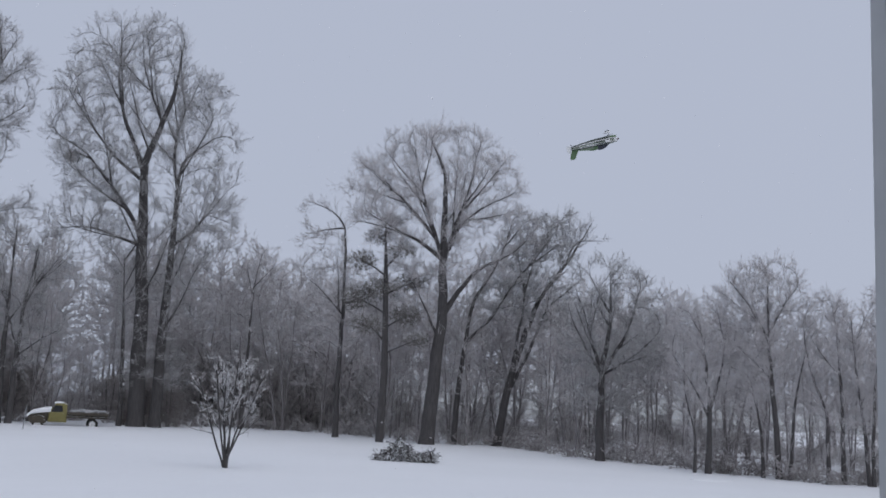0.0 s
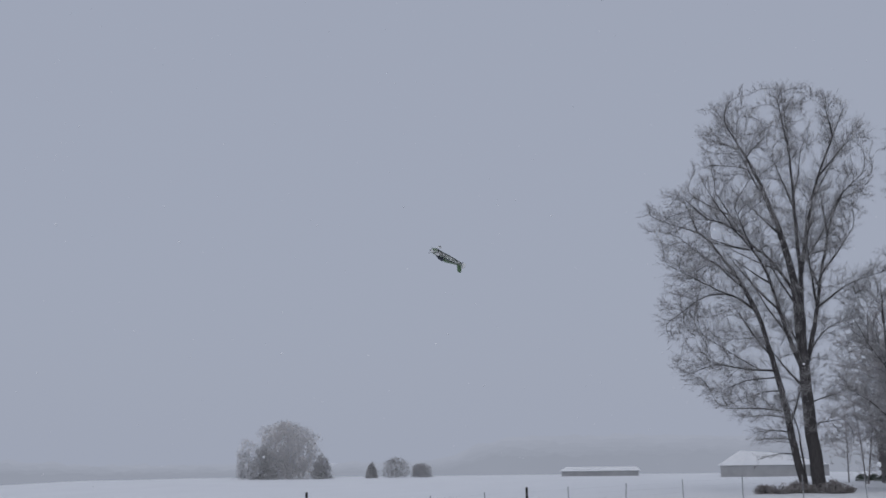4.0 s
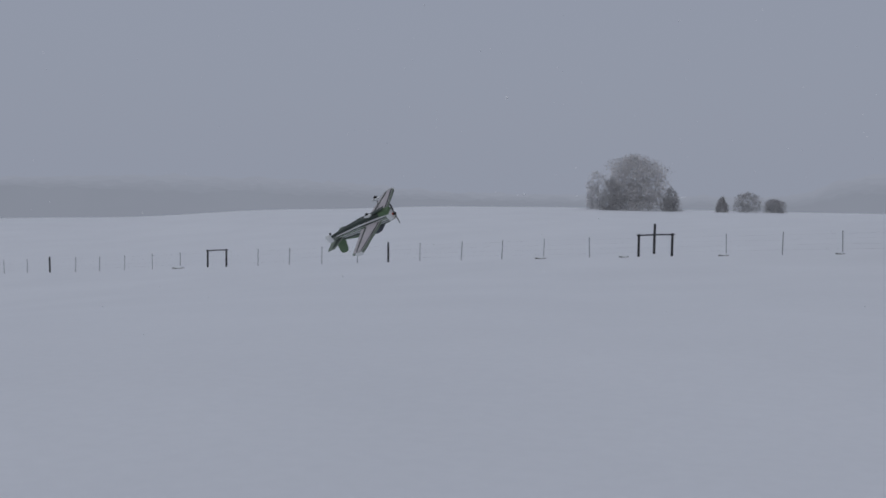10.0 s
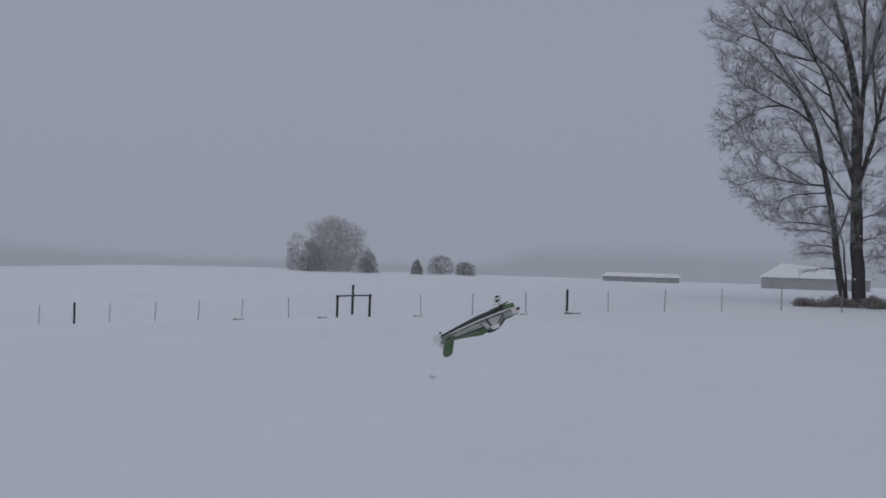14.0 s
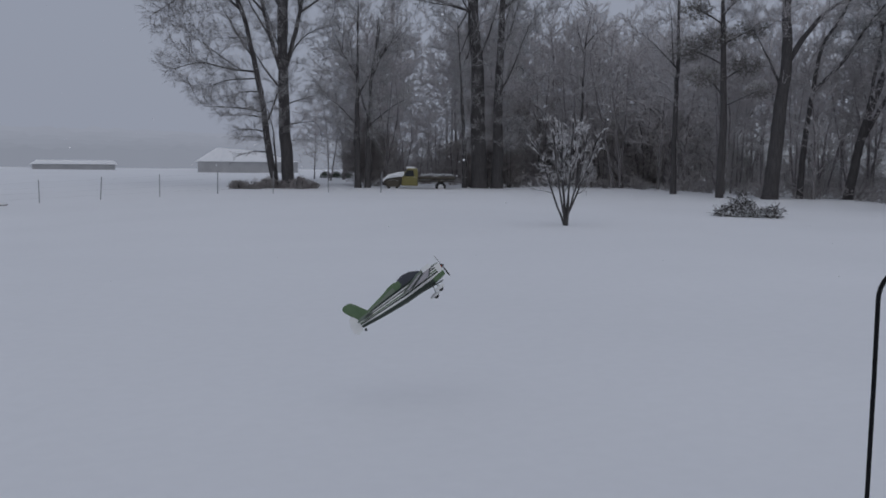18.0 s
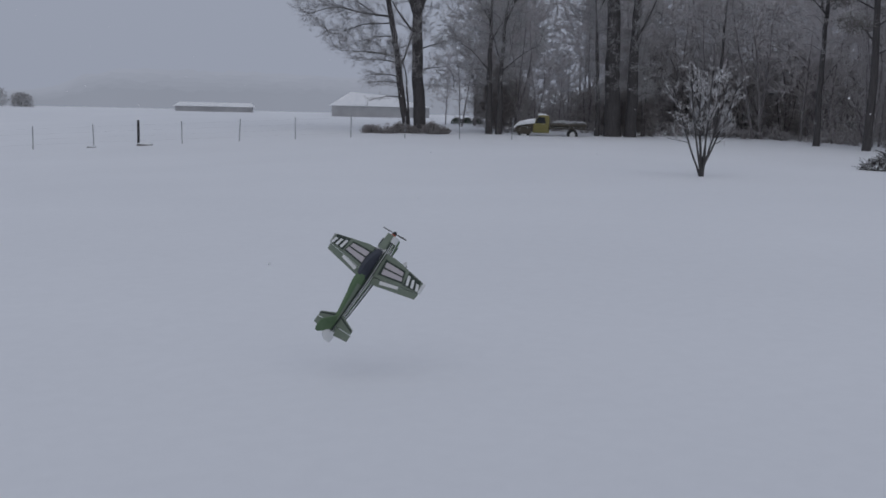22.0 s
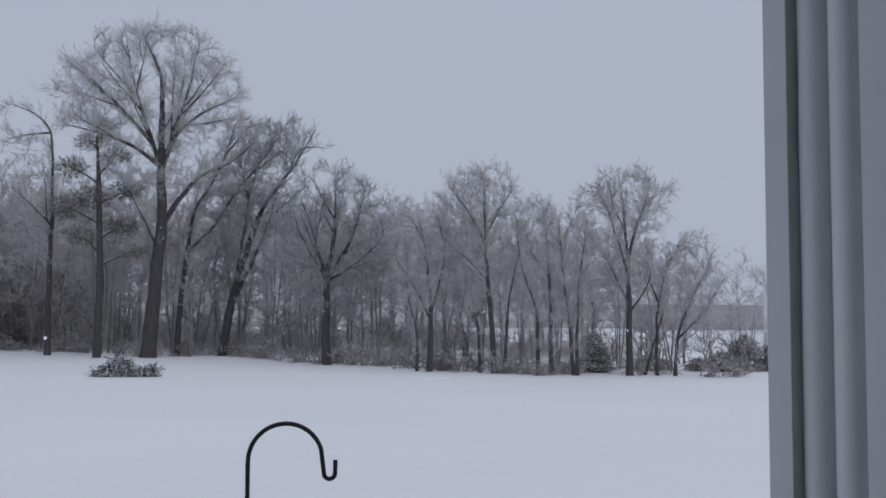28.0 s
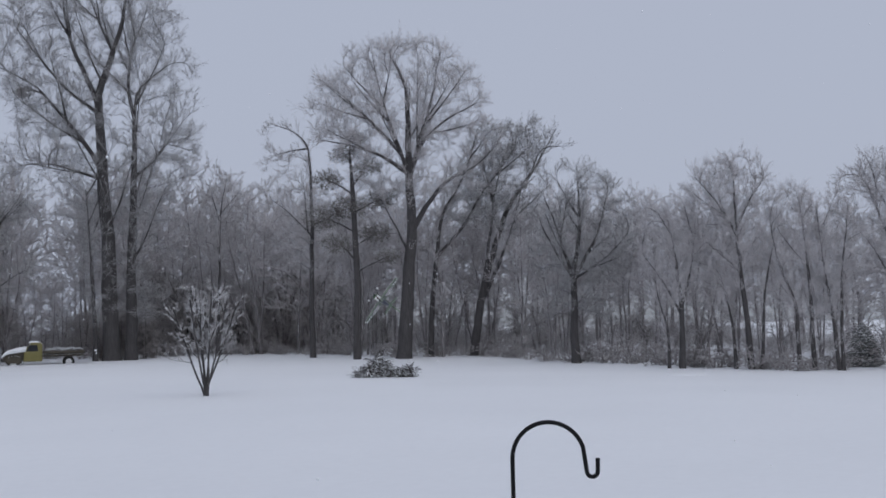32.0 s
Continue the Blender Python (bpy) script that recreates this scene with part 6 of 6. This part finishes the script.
    part("spinner", pipe([(0.374, 0, 0), (0.388, 0, 0), (0.4, 0, 0), (0.406, 0, 0)], [0.02, 0.018, 0.011, 0.003], 12), PROP, a, "black spinner")
    # wings with painted panels
    for s in (-1, 1):
        wing = part("wing", slab([(0.2, s * 0.04), (0.2, s * 0.16), (0.135, s * 0.52), (0.04, s * 0.525), (0.035, s * 0.5), (-0.03, s * 0.06), (-0.03, s * 0.04)], 0.032, 0, 0.008), FOAM_WING, a, "tapered grey-green wing with white panels")
        part("aileron", slab([(-0.034, s * 0.06), (0.031, s * 0.5), (0.036, s * 0.525), (-0.02, s * 0.52), (-0.1, s * 0.06)], 0.016, 0, 0.004), FOAM_WING, a, "grey-green aileron")
        part("under_panel", slab([(0.196, s * 0.06), (0.195, s * 0.16), (0.132, s * 0.51), (0.042, s * 0.51), (-0.025, s * 0.06)], 0.005, -0.0170, 0), FOAM_PALE, wing, "white wing underside")
        part("under_stripe", slab([(0.194, s * 0.08), (0.193, s * 0.16), (0.131, s * 0.5), (0.114, s * 0.5), (0.172, s * 0.16), (0.178, s * 0.08)], 0.004, -0.0205, 0), FOAM_DARK, wing, "dark leading stripe under the wing")
        part("under_stripe", slab([(0.002, s * 0.09), (0.056, s * 0.5), (0.038, s * 0.5), (-0.022, s * 0.09)], 0.004, -0.0205, 0), FOAM_DARK, wing, "dark hinge stripe under the wing")
        for z in (0.0165,):
            part("panel_border", slab([(0.155, s * 0.08), (0.15, s * 0.31), (0.042, s * 0.352), (0.006, s * 0.09)], 0.004, z, 0), FOAM_DARK, wing, "dark border of the wing panel")
            part("white_panel", slab([(0.138, s * 0.105), (0.134, s * 0.30), (0.056, s * 0.335), (0.024, s * 0.12)], 0.004, z + 0.0025, 0), FOAM_PALE, wing, "pale wing panel")
            part("panel_line", slab([(0.09, s * 0.11), (0.1, s * 0.32), (0.088, s * 0.325), (0.074, s * 0.11)], 0.004, z + 0.004, 0), FOAM_DARK, wing, "dark line across the wing panel")
            part("dark_tip", slab([(0.158, s * 0.35), (0.135, s * 0.5), (0.046, s * 0.505), (0.036, s * 0.36)], 0.004, z, 0), FOAM_DARK, wing, "dark wing tip")
            for k in range(3):
                y0 = 0.36 + 0.055 * k
                part("tip_bar", slab([(0.13 - 0.012 * k, s * y0), (0.13 - 0.012 * k, s * (y0 + 0.026)), (0.05, s * (y0 + 0.05)), (0.048, s * (y0 + 0.024))], 0.004, z + 0.0025, 0), FOAM_WHITE, wing, "slanted white bar")
        part("aileron_under", slab([(-0.03, s * 0.08), (0.03, s * 0.5), (-0.012, s * 0.5), (-0.09, s * 0.08)], 0.003, -0.009, 0), FOAM_PALE, a, "pale aileron underside")
        part("tail_under", slab([(-0.46, s * 0.02), (-0.515, s * 0.18), (-0.55, s * 0.185), (-0.55, s * 0.02)], 0.003, 0.022, 0), FOAM_DARK, a, "dark tailplane underside")
        for z in (0.009,):
            part("aileron_panel", slab([(-0.03, s * 0.14), (0.005, s * 0.33), (-0.02, s * 0.335), (-0.062, s * 0.15)], 0.003, z, 0), FOAM_WHITE, a, "white aileron panel")
        part("wing_plate", prism([(0.14, -0.02), (0.13, 0.026), (0.045, 0.022), (0.035, -0.018)], 0.006), FOAM_WHITE, a, "white wingtip plate", pose(0, s * 0.528, 0))
        part("stabiliser", slab([(-0.44, s * 0.012), (-0.51, s * 0.19), (-0.555, s * 0.195), (-0.555, s * 0.012)], 0.014, 0.03), FOAM_WING, a, "grey-green tailplane half")
        part("tail_stripe", slab([(-0.462, s * 0.03), (-0.52, s * 0.19), (-0.532, s * 0.19), (-0.478, s * 0.03)], 0.003, 0.038, 0), FOAM_DARK, a, "dark tailplane edge")
        part("elevator", slab([(-0.559, s * 0.03), (-0.559, s * 0.2), (-0.62, s * 0.2), (-0.635, s * 0.05)], 0.012, 0.03), FOAM_WING, a, "grey-green elevator half")
        part("gear_leg", pipe([(0.2, s * 0.03, -0.09), (0.2, s * 0.13, -0.17), (0.195, s * 0.14, -0.185)], 0.0035, 6), PROP, a, "thin dark undercarriage leg")
        part("wheel", pipe([(0.19, s * 0.132, -0.19), (0.19, s * 0.152, -0.19)], 0.026, 14), RUBBER, a, "black wheel")
        pant = bmesh.new()
        bmesh.ops.create_uvsphere(pant, u_segments=12, v_segments=8, radius=1)
        for v in pant.verts:
            v.co = Vector((0.185 + v.co.x * 0.058, s * 0.142 + v.co.y * 0.018, -0.178 + v.co.z * 0.02))
        part("wheel_spat", pant, FOAM_WHITE, a, "white wheel spat", flat=False)
    part("fin", prism([(-0.46, 0.055), (-0.545, 0.205), (-0.565, 0.232), (-0.595, 0.243), (-0.64, 0.243), (-0.665, 0.228), (-0.668, 0.195), (-0.64, 0.13), (-0.615, 0.1), (-0.6, 0.05)], 0.014, 0.004), FOAM_GREEN, a, "green swept fin")
    part("rudder", prism([(-0.604, 0.05), (-0.619, 0.098), (-0.645, 0.126), (-0.676, 0.1), (-0.705, 0.04), (-0.708, -0.03), (-0.685, -0.058), (-0.622, -0.05)], 0.012, 0.003), FOAM_WHITE, a, "white rudder")
    part("tail_wheel", pipe([(-0.6, -0.006, -0.06), (-0.6, 0.006, -0.06)], 0.014, 10), RUBBER, a)
    prop = part("propeller", bmesh.new(), PROP, a, "black two-bladed propeller", pose(0.386, 0, 0))
    blade = bmesh.new()
    for s in (-1, 1):
        own = slab([(0.0, 0.006), (0.006, 0.04), (0.011, 0.09), (0.004, 0.127), (-0.006, 0.127), (-0.012, 0.07), (-0.006, 0.006)], 0.004, 0, 0)
        bmesh.ops.transform(own, matrix=pose(0, 0, 0, 0, 70 * s, 0) if s > 0 else pose(0, 0, 0, 180, 110, 0), verts=own.verts)
        merge(blade, own)
    blade.to_mesh(prop.data)
    blade.free()
    return a, prop


plane, propeller = aeroplane()


# ---------------------------------------------------------------- falling snow
def falling_snow():
    made = []
    for layer in range(3):
        rng = np.random.default_rng(60 + layer)
        n = 900
        at = np.stack([rng.uniform(-22, 46, n), rng.uniform(2.5, 48, n), rng.uniform(0, 46, n)], 1)
        r = rng.uniform(0.006, 0.014, n) * (1 + 0.018 * np.hypot(at[:, 0], at[:, 1]))
        g = (1 + 5 ** 0.5) / 2
        corner = np.array([(-1, g, 0), (1, g, 0), (-1, -g, 0), (1, -g, 0), (0, -1, g), (0, 1, g), (0, -1, -g), (0, 1, -g), (g, 0, -1), (g, 0, 1), (-g, 0, -1), (-g, 0, 1)]) / 1.9
        v = (at[:, None] + corner[None] * (r[:, None, None] * rng.uniform(0.75, 1.2, (n, 12, 1)))).reshape(-1, 3)
        tri = np.array([(0, 11, 5), (0, 5, 1), (0, 1, 7), (0, 7, 10), (0, 10, 11), (1, 5, 9), (5, 11, 4), (11, 10, 2), (10, 7, 6), (7, 1, 8),
                        (3, 9, 4), (3, 4, 2), (3, 2, 6), (3, 6, 8), (3, 8, 9), (4, 9, 5), (2, 4, 11), (6, 2, 10), (8, 6, 7), (9, 8, 1)])
        f = (np.arange(n)[:, None, None] * 12 + tri[None]).reshape(-1, 3)
        me = bpy.data.meshes.new("flakes")
        me.from_pydata(v.tolist(), [], f.tolist())
        me.materials.append(CAP)
        made.append(tagged(new("falling_snow", me), "loose snowflakes drifting down over the lawn", "snowflakes", kind="stuff"))
    return made


flakes = falling_snow()

# ---------------------------------------------------------------- movement
# seconds, place, turns about x, y, z
FLIGHT = [
    (0, 18.43, 9.80, 7.96, -167, -14, -57), (0.17, 17.91, 9.38, 7.93, 154, 28, -67),
    (0.33, 17.39, 8.95, 7.89, 85, 46, -118), (0.5, 16.87, 8.53, 7.86, 27, 16, -155),
    (0.75, 20.19, 12.01, 9.02, 3, 18, 160), (1, 23.50, 15.49, 10.19, -17, 4, 118),
    (1.5, 16.75, 14.79, 8.18, -54, -6, 171), (1.67, 16.20, 15.42, 8.08, -110, 1, 174),
    (1.83, 15.65, 16.06, 7.97, -166, 7, 171), (2, 15.10, 16.70, 7.87, 137, 8, 163),
    (2.5, 16.21, 25.88, 9.39, 180, -5, 116), (2.75, 13.14, 26.01, 9.39, -156, -6, 81),
    (3, 10.07, 26.15, 9.39, -136, 6, 49), (3.17, 8.68, 25.65, 9.12, -159, -29, 93),
    (3.33, 7.29, 25.16, 8.84, 153, -30, 156), (3.5, 5.91, 24.66, 8.57, 128, 3, -158),
    (4, 3.36, 28.28, 8.04, 168, -26, 171), (4.25, 1.88, 27.71, 7.68, -170, -33, -157),
    (4.5, 0.40, 27.14, 7.31, -154, -48, -125), (5.5, -4.81, 26.68, 6.54, -121, -24, -121),
    (6.5, -10.02, 26.23, 5.77, -90, -5, -104), (7, -11.69, 22.71, 4.75, -104, 0, -79),
    (7.5, -12.23, 20.11, 3.28, -92, 3, -65), (8, -10.76, 17.69, 2.55, -86, -16, -41),
    (8.5, -9.33, 15.17, 2.53, -89, -19, -38), (9, -7.65, 13.31, 2.10, -92, -16, -24),
    (9.5, -5.51, 12.40, 1.89, -101, -15, -16), (10, -3.29, 11.03, 2.02, -136, -18, -26),
    (10.5, -2.93, 13.00, 3.02, -176, -22, 17), (11, -1.48, 10.45, 3.50, -171, -17, -5),
    (11.17, -1.22, 10.29, 3.54, -115, -17, 5), (11.33, -0.96, 10.12, 3.58, -58, -24, 10),
    (11.5, -0.70, 9.96, 3.63, 3, -33, 6), (11.67, -0.70, 9.89, 3.60, 60, -42, -9),
    (11.83, -0.70, 9.82, 3.56, 119, -36, -27), (12, -0.70, 9.76, 3.53, 169, -22, -31),
    (12.5, -0.67, 9.30, 3.31, -175, -19, 9), (12.67, -0.56, 9.66, 3.17, 137, -15, 5),
    (12.83, -0.45, 10.03, 3.04, 90, -16, -0), (13, -0.34, 10.39, 2.91, 42, -19, -3),
    (13.25, 0.03, 10.80, 2.36, 90, -21, -16), (13.5, 0.41, 11.20, 1.80, 136, -13, -25),
    (14, 1.46, 12.21, 1.66, -171, -23, -10), (14.17, 1.54, 12.06, 1.77, 147, -22, -24),
    (14.33, 1.62, 11.90, 1.88, 105, -31, -36), (14.5, 1.70, 11.75, 1.99, 59, -44, -39),
    (16.5, 1.29, 13.86, 2.21, 8, 1, 1), (17, 2.01, 10.53, 1.53, 8, 4, -7), (17.5, 3.61, 8.80, 1.00, 20, -8, -23),
    (18, 5.39, 8.19, 1.10, -27, -33, -10), (18.5, 6.29, 8.68, 2.07, -9, -31, -29), (19, 6.18, 8.11, 2.37, -1, -21, -29),
    (19.5, 6.47, 7.66, 2.07, -7, -15, -32), (20, 6.50, 6.56, 1.81, -17, -43, -25),
    (20.5, 6.04, 6.43, 1.58, -24, -50, 7), (21, 5.09, 6.70, 1.30, -16, -55, 11), (21.5, 4.30, 7.67, 1.01, 19, -53, -6),
    (22, 3.49, 7.98, 0.89, 34, -56, -4), (22.5, 2.70, 7.91, 0.86, 33, -58, 9), (23, 2.25, 8.13, 0.90, 13, -63, 32),
    (23.25, 2.20, 9.20, 0.78, 11, -58, 31), (23.5, 2.03, 9.74, 0.75, 2, -48, 21), (24, 1.88, 10.55, 0.88, -18, -42, 8),
    (24.5, 1.91, 12.23, 1.30, -11, -30, -1), (25, 1.97, 11.39, 1.69, 33, -10, -34),
    (25.5, 2.77, 9.47, 1.69, -6, -8, -10), (26, 4.52, 7.85, 1.54, -7, -2, -18), (26.5, 7.05, 6.57, 1.41, -10, -11, -40),
    (27.5, 16.64, 7.47, 2.15, 40, 13, 4), (28.5, 24.80, 7.96, 2.67, 86, -4, 37), (29, 24.08, 8.53, 2.72, 45, -1, 29),
    (29.5, 24.41, 10.43, 2.17, 6, 5, 24), (29.75, 25.0, 12.2, 2.2, 3, 10, 20), (29.9, 25.5, 13.3, 2.4, 3, -35, 20),
    (30.1, 26.0, 14.1, 2.8, 0, -82, 22), (30.23, 25.6, 14.9, 3.3, -94, -55, 144), (30.37, 24.9, 15.4, 3.8, -83, -20, 169),
    (30.5, 24.26, 15.87, 4.1, -60, 8, -163), (30.75, 23.2, 16.4, 3.95, -22, -12, 174), (31, 22.45, 16.84, 3.75, 21, -12, 142),
    (31.5, 19.59, 14.81, 3.54, 1, -4, -174), (31.63, 18.6, 14.2, 3.35, -50, -5, -169), (31.8, 17.2, 13.4, 3.1, -95, -6, -162), (32, 15.66, 12.43, 2.79, -125, -7, -156),
]


def motions():
    walk(plane, [(t, pose(x, y, z, a, b, c)) for t, x, y, z, a, b, c in FLIGHT])
    spin = [(0.2 * i, pose(0.386, 0, 0, 77 * i)) for i in range(161)]
    walk(propeller, spin)
    for k, f in enumerate(flakes):
        side, fall = 2.0 - 1.5 * k, 0.9 + 0.12 * k
        walk(f, [(t, pose(side * (t / 32 - 0.5) + 0.3 * math.sin(t * 0.9 + k), 0.2 * math.sin(t * 0.7 + 2 * k), -fall * t)) for t in range(0, 33, 2)])


motions()
